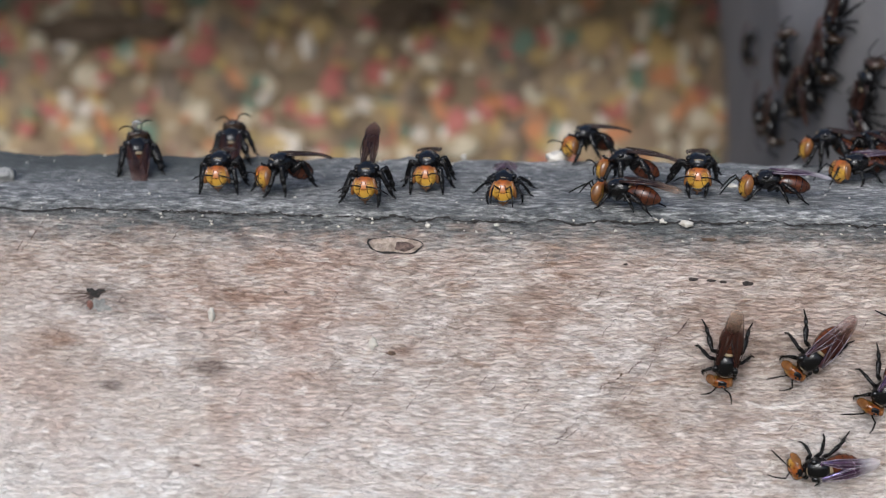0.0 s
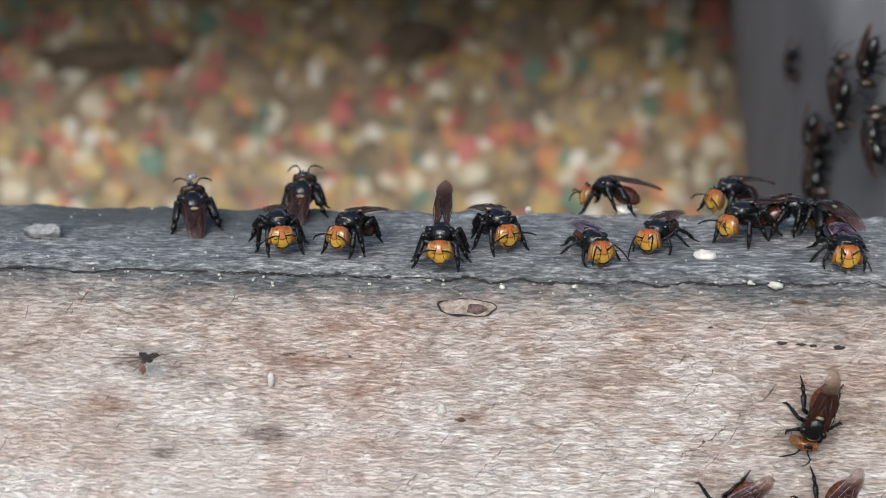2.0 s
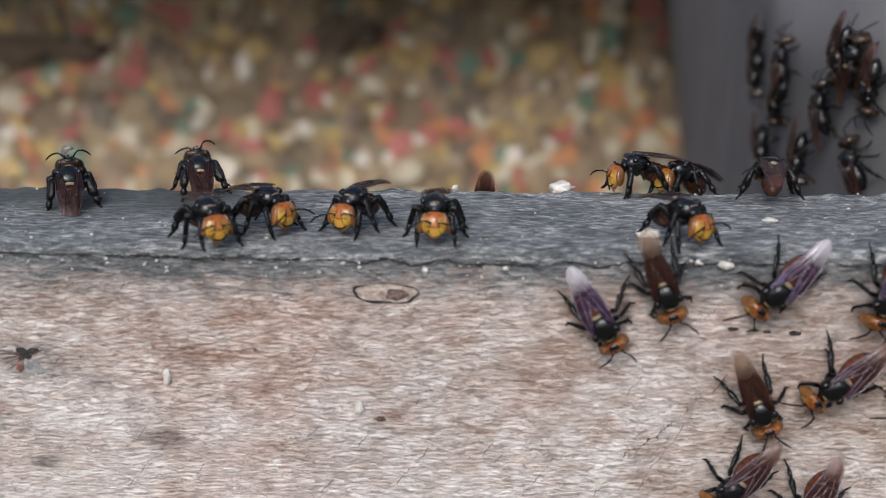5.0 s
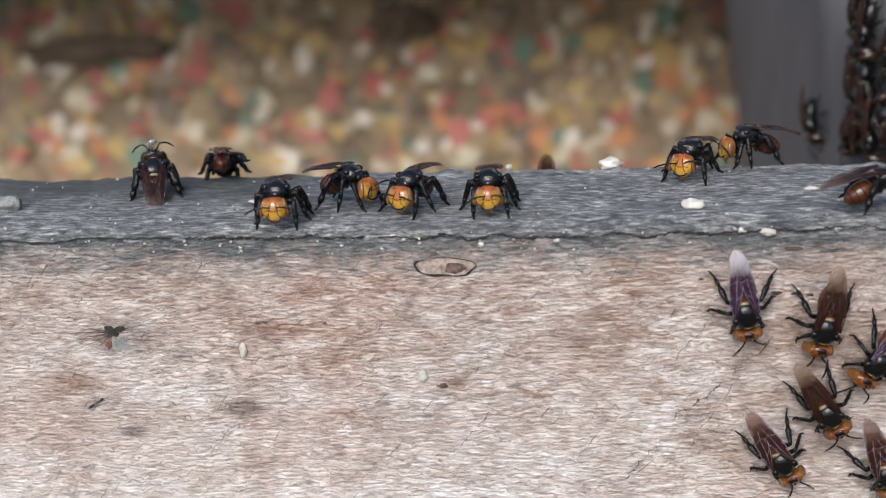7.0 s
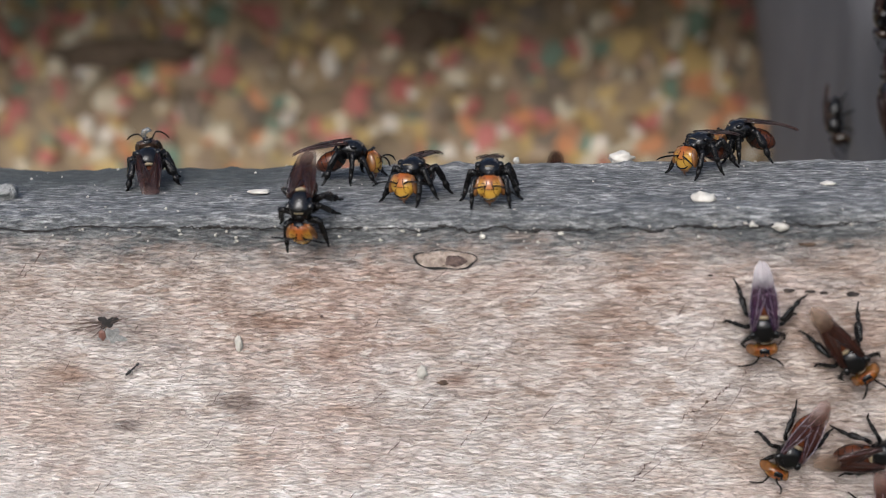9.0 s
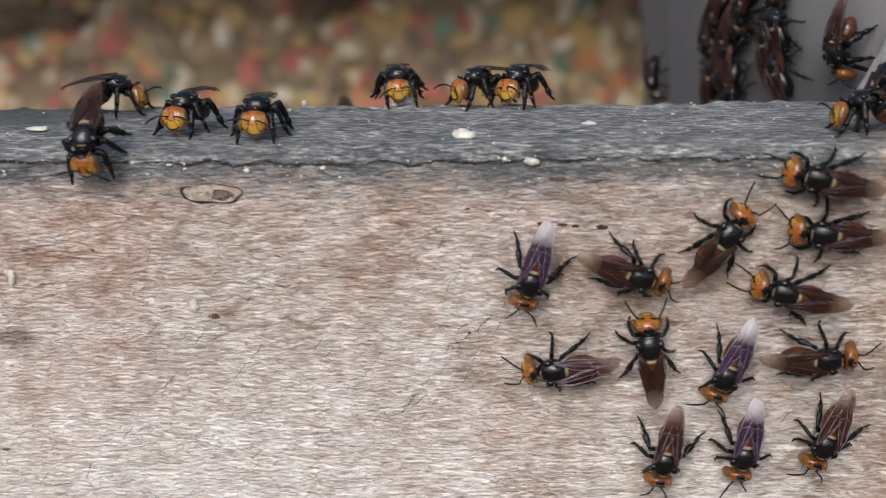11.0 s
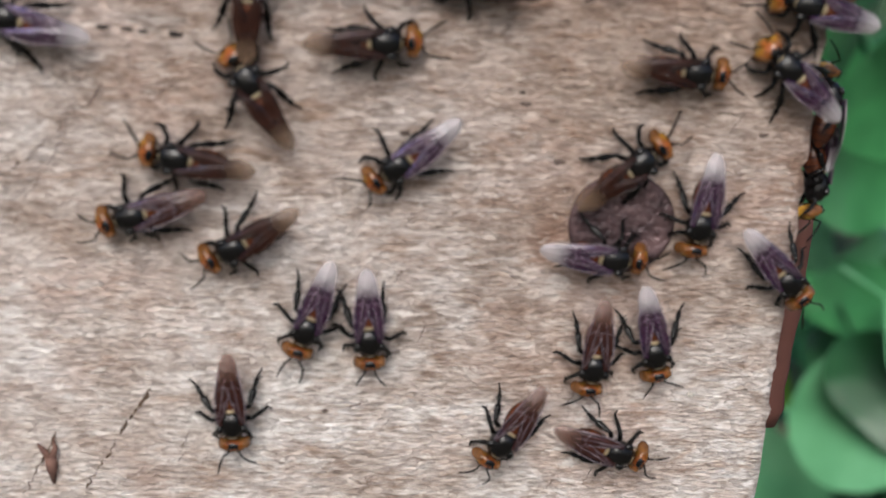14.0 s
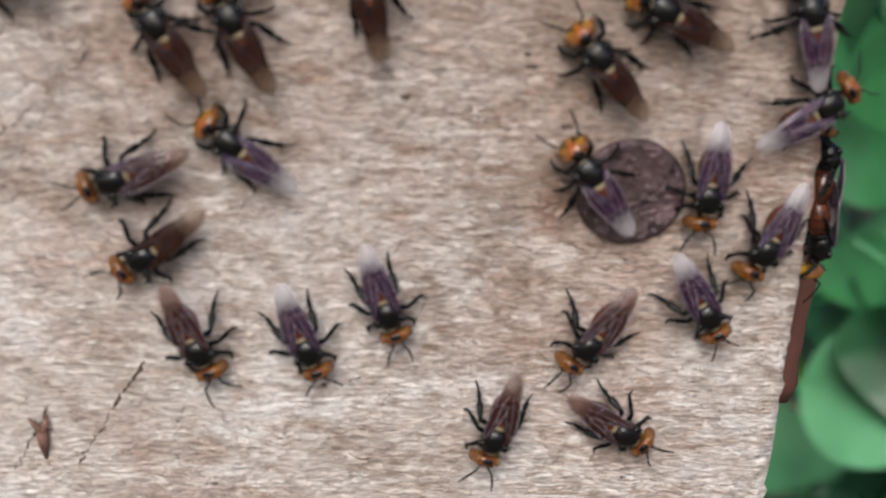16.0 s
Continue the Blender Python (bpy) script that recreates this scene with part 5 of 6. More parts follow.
    follow("rest", FACE_LABEL, [
        (0, on_face(74.1, -13.8, -43)), (8, on_face(61.8, -13.2, -45)), (12, on_face(75.2, -20.5, -42)), (12.5, on_face(77.1, -22.8, -41)),
        (13, on_face(77.7, -22.6, -43)), (13.5, on_face(77.7, -22.5, -46)), (14, on_face(77.5, -22.2, -46)), (14.5, on_face(76.7, -23.0, -67)),
        (15, on_face(77.0, -23.2, -33)), (15.5, on_face(76.9, -23.0, -61)), (16, on_face(74.7, -22.2, -113))])
    follow("rest", FACE_LABEL, [
        (0, on_face(76.7, -6.3, 123)), (8, on_face(62.3, -6.6, 121)), (12, on_face(72.7, -2.0, 152)), (12.5, on_face(76.5, -8.5, 165)),
        (13, on_face(76.7, -8.0, 164)), (13.5, on_face(76.2, -7.8, 157)), (14, on_face(75.2, -6.7, 140)), (14.5, on_face(75.9, -16.1, 178)),
        (14.75, on_face(75.5, -14.9, 132)), (15, on_face(75.0, -13.4, 85)), (15.5, on_face(75.5, -12.4, 65)), (16, on_face(77.5, -11.7, 35))])
    follow("rest", FACE_LABEL, [
        (0, on_face(72.5, 3.4, 123)), (8, on_face(59.0, 2.1, 121)), (12, on_face(63.9, 5.8, 104)), (12.5, on_face(69.6, 0.3, 103)),
        (13, on_face(73.7, -0.8, 108)), (13.25, on_face(74.3, -1.3, 164)), (13.5, on_face(74.9, -1.7, -140)), (14, on_face(75.9, -2.4, 167)),
        (14.5, on_face(74.5, -5.5, 120)), (15, on_face(73.3, -5.7, 162)), (15.5, on_face(73.9, -5.6, 122)), (16, on_face(75.4, -5.6, 104))])
    follow("rest", FACE_LABEL, [
        (0, on_face(70.7, 12.5, 124)), (8, on_face(57.7, 10.3, 122)), (9.75, on_face(61.9, 7.2, 176)), (11.5, on_face(66.1, 4.1, -130)),
        (12, on_face(66.3, 0.1, -139)), (12.5, on_face(59.9, -2.4, -141)), (13, on_face(59.8, -1.7, -143)), (14, on_face(63.9, 0.3, -142)),
        (14.25, on_face(65.1, -0.8, -96)), (14.5, on_face(66.2, -1.9, -49)), (15.25, on_face(65.5, -1.8, -126)), (16, on_face(64.8, -1.7, 158))])
    follow("rest", RIM_LABEL, [
        (0, on_top(12.0, 3.1, -90)), (0.5, on_top(12.0, 2.7, -90)), (1, on_top(12.0, 2.7, -90)), (1.5, on_top(12.1, 4.5, -50)),
        (2, on_top(13.0, 2.7, -70)), (2.5, on_top(12.9, 0.9, -80)), (2.75, on_rim(13.5, -74)), (3, on_face(13.5, 1.3, -68)),
        (3.5, on_face(14.2, -0.5, -68)), (4, on_face(15.0, -2.0, -65)), (4.5, on_face(16.6, -3.9, -60)), (7, on_face(26.2, -7.3, -80)),
        (7.5, on_face(26.3, -7.3, -86)), (8, on_face(25.9, -7.2, -86)), (10.5, on_face(28.4, -11.3, -92)), (11, on_face(27.9, -10.6, -105)),
        (11.5, on_face(28.1, -9.9, -126)), (12, on_face(28.3, -8.7, -135)), (12.5, on_face(27.9, -8.4, -146)), (13, on_face(26.6, -6.6, 178)),
        (13.5, on_face(23.8, -5.2, 166)), (14, on_face(23.1, -5.7, 168)), (16, on_face(22.1, -4.9, 168))])
    follow("fan", FAN_LABEL, [
        (0, on_top(22.2, 0.9, 160)), (0.5, on_top(19.5, 4.4, 170)), (1, on_top(17.3, 4.7, 175)), (1.5, on_top(16.9, 5.9, -170)),
        (2, on_top(18.8, 6.2, -120)), (2.5, on_top(19.2, 1.0, -80)), (3, on_top(19.4, 0.9, -80)), (3.5, on_top(22.0, 10.7, -80)),
        (3.75, on_rim(20.8, -74)), (4, on_face(20.8, 0.4, -67)), (4.5, on_face(21.4, -1.1, -67)), (7, on_face(32.4, -8.7, -98)),
        (7.5, on_face(31.2, -11.2, -79)), (8, on_face(31.7, -13.4, -83)), (9.3, on_face(34.3, -10.8, -39)), (10.5, on_face(37.1, -10.8, -13)),
        (11, on_face(36.6, -10.1, -20)), (11.5, on_face(35.8, -8.9, 16)), (11.75, on_face(36.6, -7.1, 45)), (12, on_face(35.9, -6.6, 77)),
        (12.5, on_face(35.2, -4.6, 97)), (13, on_face(35.1, -3.0, 89)), (14, on_face(38.5, -2.8, 90)), (16, on_face(38.9, -0.5, 90))])
    follow("rest", RIM_LABEL, [
        (0, on_top(35.5, 4.5, 180)), (0.4, on_top(35.8, 4.6, -150)), (0.8, on_top(33.0, 2.4, -95)), (1.5, on_top(33.5, 2.5, -95)),
        (2, on_top(33.9, 2.7, -95)), (2.25, on_rim(34.7, -86)), (2.5, on_face(34.7, 0.3, -77)), (3, on_face(34.3, -2.1, -94)),
        (3.5, on_face(33.4, -2.7, -116)), (4, on_face(32.5, -3.1, -122)), (4.5, on_face(30.7, -2.2, -131)), (7, on_face(43.3, -6.7, -120)),
        (16, on_face(86.2, 3.7, -108))])
    follow("rest", RIM_LABEL, [
        (0, on_top(44.6, 10.9, -150)), (0.8, on_top(44.9, 16.2, 170)), (1.5, on_top(42.3, 6.5, -150)), (2, on_top(42.1, 1.5, -110)),
        (2.25, on_rim(42.3, -103)), (2.5, on_face(42.3, -2.0, -96)), (3, on_face(42.4, -1.7, -94)), (3.5, on_face(41.8, -2.7, -97)),
        (4, on_face(42.1, -2.2, -104)), (4.5, on_face(39.5, -3.2, -102)), (7, on_face(42.7, -2.5, -110)), (16, on_face(87.7, 5.3, -114))])
    follow("away", AWAY_LABEL, [
        (0, on_top(-25.0, 12.0, 108, 36)), (0.5, on_top(-25.0, 12.1, 108, 36)), (1, on_top(-25.0, 12.2, 108, 36)), (1.5, on_top(-24.5, 11.4, 108, 36)),
        (2, on_top(-24.6, 11.8, 108, 36)), (2.5, on_top(-24.5, 12.0, 108, 36)), (3, on_top(-24.4, 11.5, 108, 36)), (3.5, on_top(-24.2, 11.4, 108, 36)),
        (4, on_top(-24.6, 12.1, 108, 36)), (4.5, on_top(-26.0, 12.8, 108, 36)), (7, on_top(-25.1, 12.2, 106, 36)), (7.5, on_top(-25.5, 12.3, 106, 36)),
        (8, on_top(-25.3, 12.5, 108, 36)), (10.5, on_top(-25.9, 10.5, 108, 36)), (11, on_top(-25.3, 10.0, 108, 36)), (16, on_top(-25.3, 10.0, 108, 36))])
    follow("away", AWAY_LABEL, [
        (0, on_top(-16.6, 16.8, 98, 36)), (0.5, on_top(-16.2, 16.8, 98, 36)), (1, on_top(-15.9, 16.8, 98, 36)), (1.5, on_top(-14.8, 16.8, 93, 36)),
        (2, on_top(-14.9, 16.8, 93, 36)), (2.5, on_top(-14.7, 16.8, 98, 36)), (3, on_top(-14.5, 16.8, 108, 36)), (3.5, on_top(-14.5, 16.8, 108, 36)),
        (4, on_top(-15.1, 16.8, 108, 36)), (4.5, on_top(-15.4, 16.8, 108, 36)), (6.8, on_top(-19.0, 15.0, 104, -22)), (7, on_top(-19.6, 15.3, 104, -22)),
        (7.5, on_top(-20.5, 17.5, 109, -22)), (8, on_back(-21.8, -3.2, -92)), (9.5, on_back(-22.5, -8.0, -92)), (16, on_back(-22.0, -9.0, -92))])
    follow("guard", RIM_LABEL, [
        (0, on_top(-14.6, 4.9, -85)), (0.5, on_top(-14.7, 4.6, -85)), (1, on_top(-14.7, 4.7, -85)), (1.5, on_top(-14.4, 4.2, -80)),
        (2, on_top(-14.6, 4.2, -70)), (2.5, on_top(-13.8, 2.9, -70)), (3, on_top(-13.3, 0.9, -80)), (3.5, on_top(-13.1, 0.9, -75)),
        (4, on_top(-12.2, 0.9, -60)), (4.5, on_top(-11.2, 0.9, -55)), (7, on_top(-11.2, 1.4, -88)), (7.5, on_top(-11.4, 0.9, -88)),
        (8, on_rim(-10.7, -90)), (10.5, on_rim(-6.5, -90)), (11, on_rim(-6.8, -90)), (11.5, on_rim(-6.6, -90)), (16, on_rim(-6.6, -90))])
    follow("guard", RIM_LABEL, [
        (0, on_top(-8.7, 4.5, -140)), (0.5, on_top(-8.6, 4.5, -140)), (1, on_top(-8.6, 4.5, -140)), (1.5, on_top(-8.2, 4.1, -130)),
        (2, on_top(-8.0, 4.3, -120)), (2.5, on_top(-8.1, 3.6, -115)), (3, on_top(-8.3, 4.2, -110)), (3.5, on_top(-8.2, 5.3, -110)),
        (4, on_top(-8.2, 6.0, -85)), (4.5, on_top(-7.8, 4.1, -45)), (7, on_top(-6.0, 6.1, -30)), (7.5, on_top(-6.2, 5.5, -15)),
        (8, on_top(-6.4, 10.0, -5)), (10.5, on_top(-8.4, 12.7, 0)), (11, on_top(-9.2, 14.1, 0)), (11.5, on_top(-9.6, 14.9, 0)),
        (12, on_top(-6.3, 8.8, 0)), (16, on_top(-6.3, 8.8, 0))])
    follow("lift", RIM_LABEL, [
        (0, on_top(-0.2, 1.9, -90)), (0.5, on_top(-0.1, 1.4, -90)), (1, on_top(-0.1, 1.1, -90)), (1.5, on_top(0.1, 1.2, -90)),
        (2, on_top(0.2, 0.9, -90)), (2.5, on_top(-0.4, 3.3, -85)), (3, on_top(-0.7, 2.7, -80)), (3.5, on_top(-0.4, 6.4, -100)),
        (4, on_top(-0.7, 5.4, -110)), (4.5, on_top(-0.3, 4.7, -115)), (7, on_top(-0.5, 3.9, -112)), (7.5, on_top(-0.5, 3.6, -112)),
        (8, on_top(-0.5, 3.9, -112)), (10.5, on_top(-0.5, 5.7, -100)), (11, on_top(-0.7, 5.8, -105)), (11.5, on_top(-0.6, 5.3, -110)),
        (12, on_top(1.0, 3.1, -100)), (16, on_top(1.0, 3.1, -100))])
    follow("guard", RIM_LABEL, [
        (0, on_top(4.8, 6.0, -90)), (0.5, on_top(4.9, 6.0, -90)), (1, on_top(4.9, 5.7, -90)), (1.5, on_top(4.7, 5.2, -60)), (2, on_top(4.7, 5.5, -60)),
        (2.5, on_top(4.9, 5.5, -65)), (3, on_top(4.7, 5.1, -60)), (3.5, on_top(5.5, 4.9, -88)), (4, on_top(6.1, 3.4, -88)),
        (4.5, on_top(6.1, 2.4, -90)), (7, on_top(6.0, 3.5, -90)), (7.5, on_top(6.0, 3.2, -90)), (8, on_top(5.9, 3.6, -88)),
        (10.5, on_top(5.8, 4.0, -88)), (11, on_top(5.8, 3.9, -90)), (11.5, on_top(5.5, 3.8, -90)), (12, on_top(4.8, 5.0, -90)),
        (16, on_top(4.8, 5.0, -90))])
    follow("guard", RIM_LABEL, [
        (0, on_top(19.6, 17.5, -150)), (0.5, on_top(19.1, 16.2, 180)), (1, on_top(18.1, 16.7, 180)), (1.5, on_top(16.9, 14.6, 180)),
        (2, on_top(14.8, 17.5, 180)), (2.5, on_top(13.8, 17.5, 170)), (3, on_top(11.6, 17.5, 180)), (3.5, on_top(8.7, 16.4, 175)),
        (3.75, on_top(9.0, 17.5, 125)), (3.87, on_top(9.3, 18.0, 100, -40)), (4, on_back(9.7, -2.2, -100)), (4.5, on_back(9.5, -4.2, -95)),
        (7, on_back(10.4, -4.7, -95)), (8, on_back(10.4, -4.9, -95)), (10.5, on_back(10.2, -5.0, -95)), (16, on_back(10.0, -6.0, -95))])
    follow("guard", RIM_LABEL, [
        (0, on_top(22.9, 7.8, 180)), (0.5, on_top(22.8, 10.2, 178)), (1, on_top(24.0, 10.9, 180)), (1.5, on_top(23.5, 10.4, -170)),
        (2, on_top(26.5, 9.0, -140)), (2.5, on_top(25.4, 2.1, -95)), (3, on_top(26.6, 1.8, -95)), (3.5, on_top(26.2, 0.9, -85)),
        (4, on_top(26.1, 0.9, -60)), (4.5, on_top(25.6, 0.9, -50)), (7, on_top(23.5, 12.5, -120)), (7.5, on_top(23.3, 12.6, -120)),
        (8, on_top(23.1, 9.8, -130)), (10.5, on_top(23.4, 17.5, -140)), (11, on_top(23.4, 16.3, -150)), (11.5, on_top(21.1, 17.5, -120)),
        (12, on_top(19.5, 12.6, -100)), (16, on_top(19.5, 12.6, -100))])
    follow("guard", RIM_LABEL, [
        (0, on_top(43.1, 17.0, 180)), (0.5, on_top(34.1, 17.5, 180)), (1, on_top(26.3, 17.5, -140)), (1.5, on_top(25.0, 17.5, -110)),
        (2, on_top(26.7, 17.5, -150)), (2.5, on_top(24.7, 17.5, 180)), (3, on_top(24.0, 17.5, -170)), (3.5, on_top(22.8, 17.5, -160)),
        (4, on_top(22.6, 15.2, -160)), (4.5, on_top(22.4, 16.3, -160)), (7, on_top(29.1, 17.5, -165)), (7.5, on_top(28.3, 17.5, -165)),
        (8, on_top(27.6, 17.5, -170)), (10.5, on_top(27.0, 17.5, -150)), (11, on_top(27.1, 16.8, -120)), (11.5, on_top(22.9, 10.2, -90)),
        (12, on_top(23.7, 8.5, -90)), (16, on_top(23.7, 8.5, -90))])
    follow("guard", RIM_LABEL, [
        (0, on_top(29.5, 6.6, -95)), (0.5, on_top(30.1, 8.9, -95)), (1, on_top(30.1, 11.2, -95)), (1.25, on_top(29.7, 11.4, -50)),
        (1.5, on_top(30.7, 10.4, -15)), (2, on_top(31.4, 11.0, 0)), (2.5, on_top(32.3, 11.2, 0)), (3, on_top(32.4, 15.9, -40)),
        (3.5, on_top(30.0, 17.5, -70)), (4, on_top(28.9, 17.5, -120)), (4.5, on_top(27.8, 17.5, -155)), (6.3, on_back(26.0, -4.5, 90)),
        (7.5, on_back(24.5, -4.5, 95)), (8.1, on_back(24.0, -3.2, 90)), (9.4, on_back(22.0, -2.4, 90)), (10.5, on_top(16.2, 17.5, -80)),
        (11, on_top(16.0, 17.5, -85)), (11.5, on_top(15.4, 17.5, -85)), (12, on_top(12.6, 16.4, -85)), (16, on_top(12.6, 16.4, -85))])
    follow("guard", RIM_LABEL, [
        (0, on_top(47.3, 16.5, 120)), (1.5, on_top(37.4, 12.2, 120)), (2.5, on_top(32.1, 8.4, 100)), (3, on_top(33.7, 12.0, 95)),
        (3.5, on_top(34.4, 10.8, 90)), (4, on_top(34.7, 14.3, 90)), (4.5, on_top(34.0, 15.9, 90)), (6.8, on_top(39.9, 8.2, 15)),
        (7, on_top(37.0, 1.4, 15)), (7.4, on_top(41.7, 0.9, 10)), (8, on_top(43.1, 4.7, 20)), (8.83, on_top(44.4, 9.0, -40)),
        (9.67, on_top(45.8, 13.2, -100)), (10.5, on_top(47.2, 17.5, -160)), (11, on_top(54.4, 4.0, 180)), (11.5, on_top(53.8, 2.8, 180)),
        (12, on_top(54.3, 2.6, 178)), (16, on_top(13.6, 8.8, 175))])
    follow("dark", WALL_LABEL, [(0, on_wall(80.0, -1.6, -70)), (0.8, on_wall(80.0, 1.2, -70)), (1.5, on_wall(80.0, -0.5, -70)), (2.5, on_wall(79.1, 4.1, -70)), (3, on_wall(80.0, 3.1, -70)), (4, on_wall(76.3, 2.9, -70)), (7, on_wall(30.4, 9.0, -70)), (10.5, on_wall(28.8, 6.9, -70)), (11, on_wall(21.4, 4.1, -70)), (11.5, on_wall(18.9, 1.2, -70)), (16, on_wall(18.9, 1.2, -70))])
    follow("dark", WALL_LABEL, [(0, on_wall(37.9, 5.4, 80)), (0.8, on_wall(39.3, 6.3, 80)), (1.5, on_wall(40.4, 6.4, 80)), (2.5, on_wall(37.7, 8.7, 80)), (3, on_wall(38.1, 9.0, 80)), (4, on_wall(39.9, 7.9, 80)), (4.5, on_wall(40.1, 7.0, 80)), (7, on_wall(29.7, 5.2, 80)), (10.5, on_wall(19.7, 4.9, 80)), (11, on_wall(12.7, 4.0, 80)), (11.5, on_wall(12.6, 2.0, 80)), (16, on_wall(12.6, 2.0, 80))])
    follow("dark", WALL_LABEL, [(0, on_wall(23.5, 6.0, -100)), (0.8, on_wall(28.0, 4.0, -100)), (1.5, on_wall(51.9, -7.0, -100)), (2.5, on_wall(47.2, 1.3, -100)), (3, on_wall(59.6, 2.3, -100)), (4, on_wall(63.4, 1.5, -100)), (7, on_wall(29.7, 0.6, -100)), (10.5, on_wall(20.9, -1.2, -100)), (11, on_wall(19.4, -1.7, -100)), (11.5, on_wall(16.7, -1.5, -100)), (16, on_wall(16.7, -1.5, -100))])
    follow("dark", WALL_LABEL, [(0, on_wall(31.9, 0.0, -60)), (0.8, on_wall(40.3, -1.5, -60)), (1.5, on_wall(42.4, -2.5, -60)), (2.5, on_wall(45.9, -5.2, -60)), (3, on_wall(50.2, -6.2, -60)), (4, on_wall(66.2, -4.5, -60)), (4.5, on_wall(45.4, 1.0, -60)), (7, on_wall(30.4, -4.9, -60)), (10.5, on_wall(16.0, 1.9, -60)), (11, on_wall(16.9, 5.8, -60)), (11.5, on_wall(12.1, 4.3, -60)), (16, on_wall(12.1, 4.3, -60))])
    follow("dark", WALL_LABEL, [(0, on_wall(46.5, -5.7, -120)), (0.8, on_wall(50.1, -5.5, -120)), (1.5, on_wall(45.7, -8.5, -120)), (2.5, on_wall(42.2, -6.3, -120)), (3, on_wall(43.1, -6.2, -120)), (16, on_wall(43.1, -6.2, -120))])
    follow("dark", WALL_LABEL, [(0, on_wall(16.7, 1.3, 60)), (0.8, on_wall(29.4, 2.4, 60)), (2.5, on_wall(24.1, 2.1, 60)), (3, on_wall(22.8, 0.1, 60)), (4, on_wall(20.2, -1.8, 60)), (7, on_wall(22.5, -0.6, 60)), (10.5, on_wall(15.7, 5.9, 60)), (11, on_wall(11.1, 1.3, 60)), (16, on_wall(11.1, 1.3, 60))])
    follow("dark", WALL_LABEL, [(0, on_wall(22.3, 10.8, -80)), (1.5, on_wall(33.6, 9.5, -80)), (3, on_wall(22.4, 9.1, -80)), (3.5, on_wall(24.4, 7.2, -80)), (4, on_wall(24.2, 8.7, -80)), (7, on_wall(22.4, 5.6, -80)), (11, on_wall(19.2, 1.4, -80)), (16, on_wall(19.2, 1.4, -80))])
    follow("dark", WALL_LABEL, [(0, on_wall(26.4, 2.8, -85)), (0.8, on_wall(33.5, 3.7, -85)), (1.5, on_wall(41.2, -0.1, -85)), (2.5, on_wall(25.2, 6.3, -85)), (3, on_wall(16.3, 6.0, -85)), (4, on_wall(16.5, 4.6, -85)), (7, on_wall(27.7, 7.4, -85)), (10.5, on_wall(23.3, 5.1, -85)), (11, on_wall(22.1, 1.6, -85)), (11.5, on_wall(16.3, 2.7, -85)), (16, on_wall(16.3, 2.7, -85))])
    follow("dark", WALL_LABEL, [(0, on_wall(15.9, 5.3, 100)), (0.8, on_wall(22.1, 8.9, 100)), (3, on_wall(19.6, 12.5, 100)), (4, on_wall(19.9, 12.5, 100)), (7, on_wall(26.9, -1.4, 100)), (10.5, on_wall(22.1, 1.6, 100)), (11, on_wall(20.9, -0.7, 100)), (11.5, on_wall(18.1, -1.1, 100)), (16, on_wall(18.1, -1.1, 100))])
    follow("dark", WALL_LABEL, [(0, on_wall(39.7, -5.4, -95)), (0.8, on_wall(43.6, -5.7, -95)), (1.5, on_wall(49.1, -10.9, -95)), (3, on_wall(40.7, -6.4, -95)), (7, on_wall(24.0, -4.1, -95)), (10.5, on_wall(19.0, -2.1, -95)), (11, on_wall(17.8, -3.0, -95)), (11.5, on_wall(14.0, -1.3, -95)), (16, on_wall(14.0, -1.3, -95))])
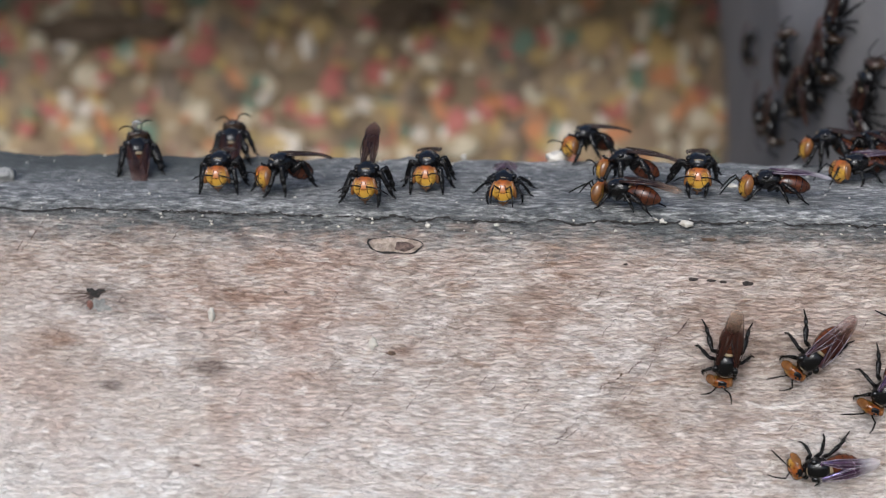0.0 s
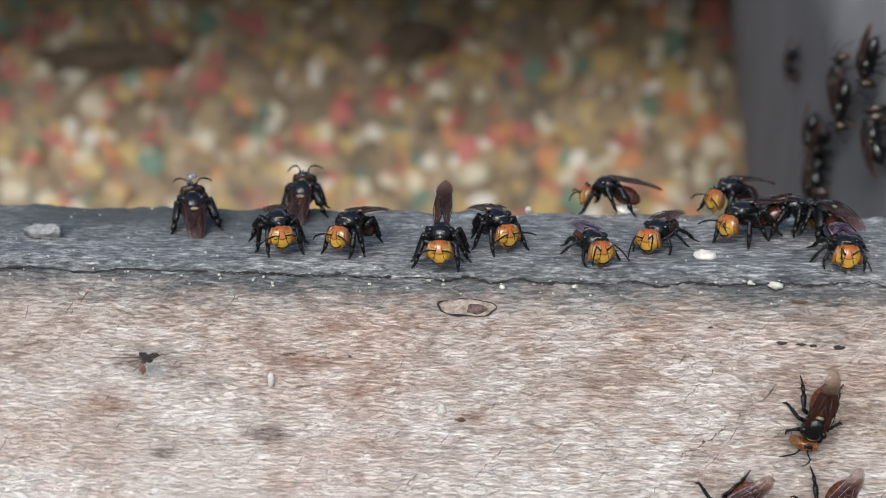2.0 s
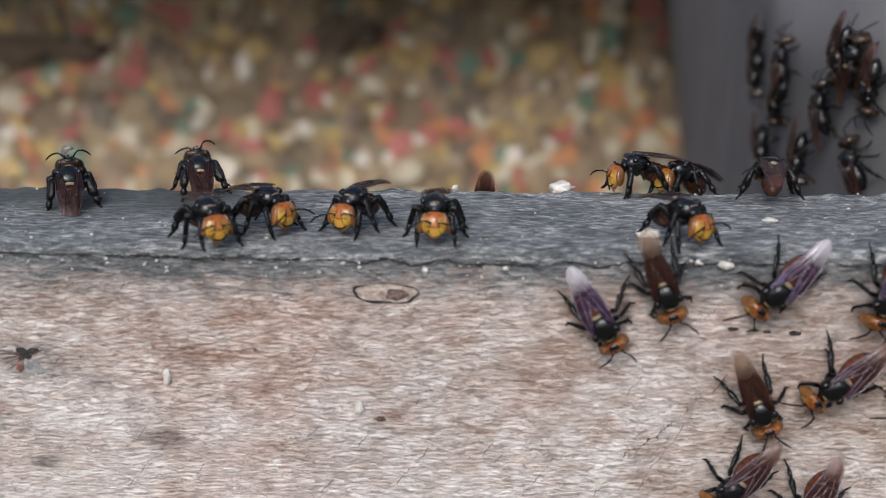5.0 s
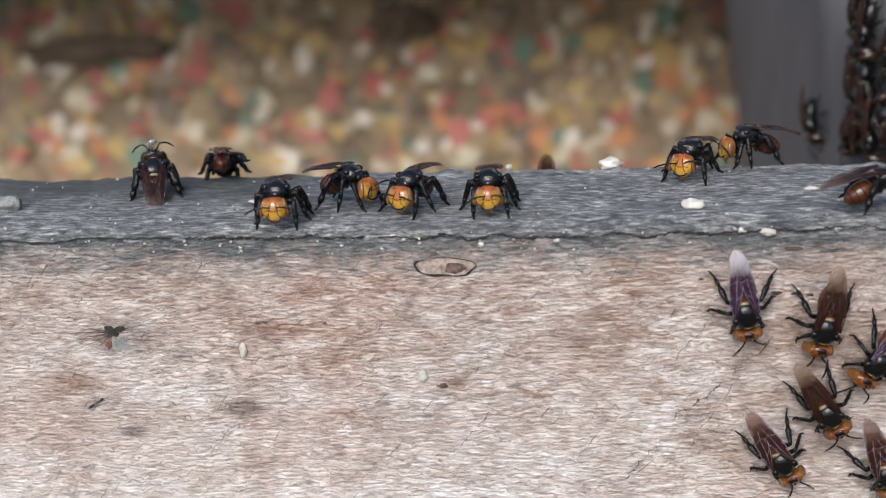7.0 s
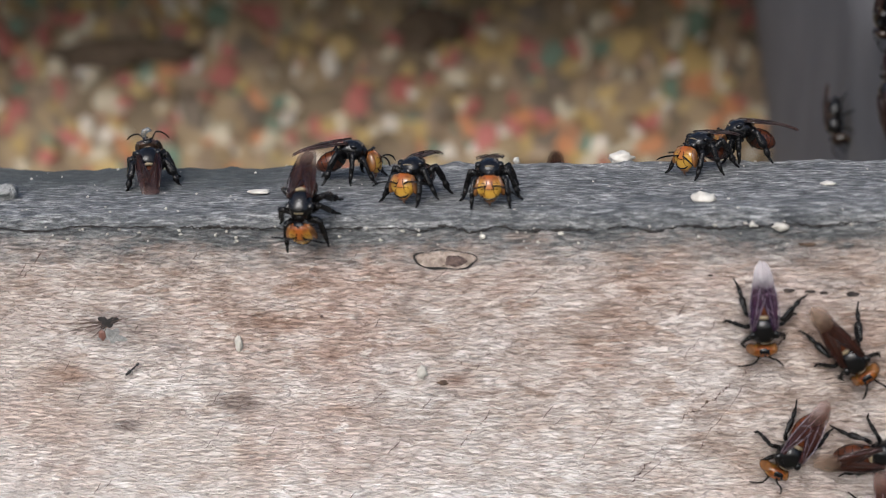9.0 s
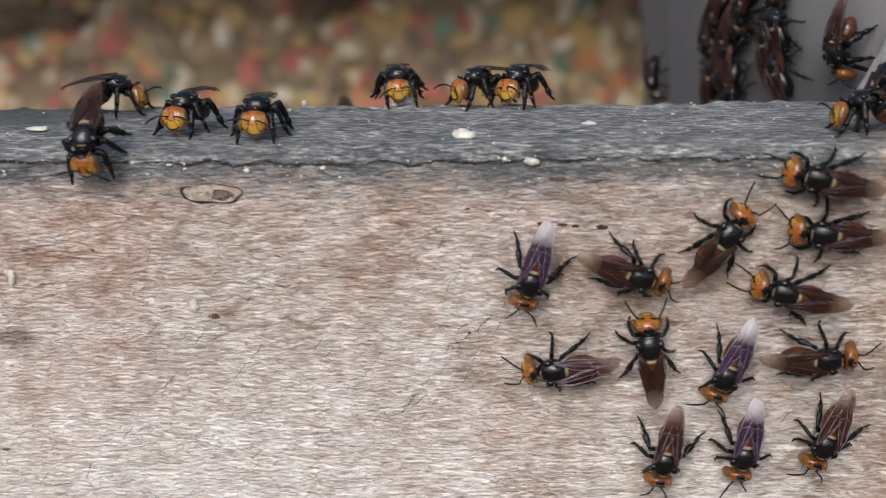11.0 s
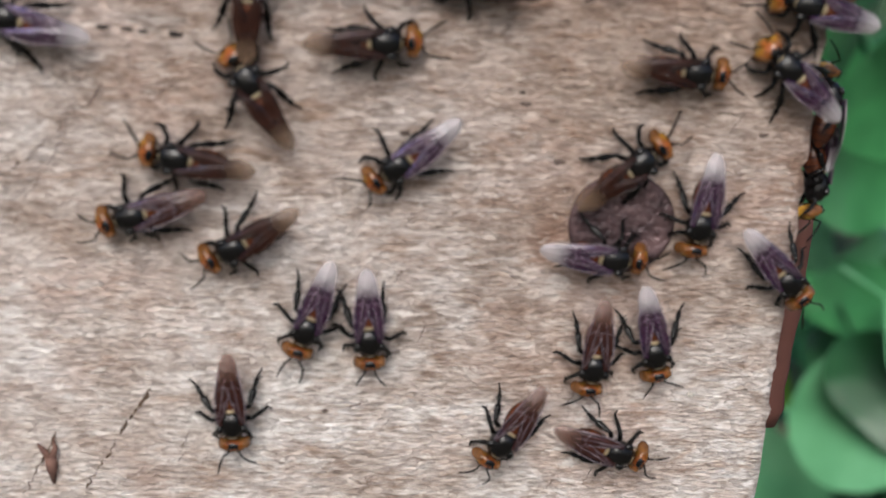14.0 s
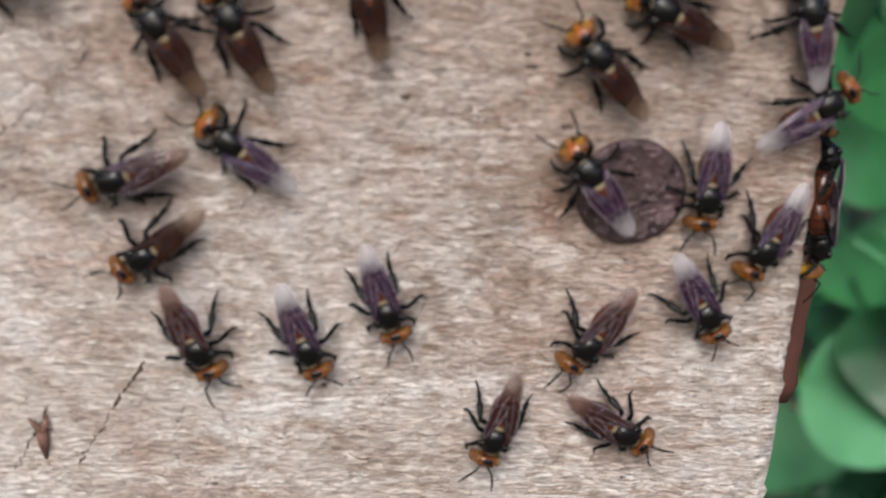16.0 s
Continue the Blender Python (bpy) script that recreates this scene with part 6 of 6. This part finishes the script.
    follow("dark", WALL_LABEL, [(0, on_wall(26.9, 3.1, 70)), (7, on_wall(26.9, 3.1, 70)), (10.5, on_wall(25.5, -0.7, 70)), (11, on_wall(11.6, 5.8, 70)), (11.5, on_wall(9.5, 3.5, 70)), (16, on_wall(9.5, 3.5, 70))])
    follow("guard", "black stingless bee with amber head clinging to the side panel", [(0, on_wall(2.0, 6.0, -90)), (10.3, on_wall(1.5, 4.2, -90)), (11, on_wall(1.7, 3.7, -90)), (11.5, on_wall(3.4, 3.4, -62)), (12, on_wall(5.0, 3.0, -70)), (16, on_wall(5.0, 2.5, -80))])
    follow("guard", RIM_LABEL, [(0, on_top(66.0, 9.0, -20)), (10.3, on_top(60.0, 5.0, 0)), (11, on_top(58.6, 5.0, 0)), (11.5, on_top(58.0, 5.0, 0)), (12, on_top(58.8, 4.5, -10)), (13, on_top(61.0, 5.0, -40)), (16, on_top(62.0, 5.0, -60))])
    follow("rest", "black stingless bee climbing down the board's sawn end", [(0, on_end(6.0, 0.0, -60)), (12, on_end(3.0, -8.0, -80)), (13, on_end(2.2, -12.0, -95)), (13.5, on_end(1.9, -14.0, -88)), (14, on_end(2.0, -15.8, -100)), (14.5, on_end(2.2, -14.4, -85)), (15, on_end(1.9, -17.6, -90)), (15.5, on_end(1.8, -20.5, -92)), (16, on_end(1.8, -22.8, -90))])
    follow("rest", "black stingless bee resting on the board's sawn end", [(0, on_end(4.0, 6.0, 40)), (12, on_end(3.0, -1.0, 60)), (13, on_end(2.2, -6.5, 80)), (13.5, on_end(2.0, -9.0, 75)), (14, on_end(2.0, -9.2, 75)), (14.5, on_end(1.9, -7.6, 80)), (15, on_end(2.0, -8.5, 80)), (15.5, on_end(2.6, -14.0, 80)), (16, on_end(2.8, -16.4, 70))])
    release()
    walk(build_ant(), [(0, on_face(-52.0, -33.0, 32)), (4.7, on_face(-36.4, -21.8, 34)), (6.8, on_face(-29.0, -16.0, 33)), (7.5, on_face(-26.6, -14.4, 30)), (8.2, on_face(-24.4, -13.5, 34)), (10.3, on_face(-24.2, -12.6, 48)), (16, on_face(-23.0, -11.0, 52))])


motions()
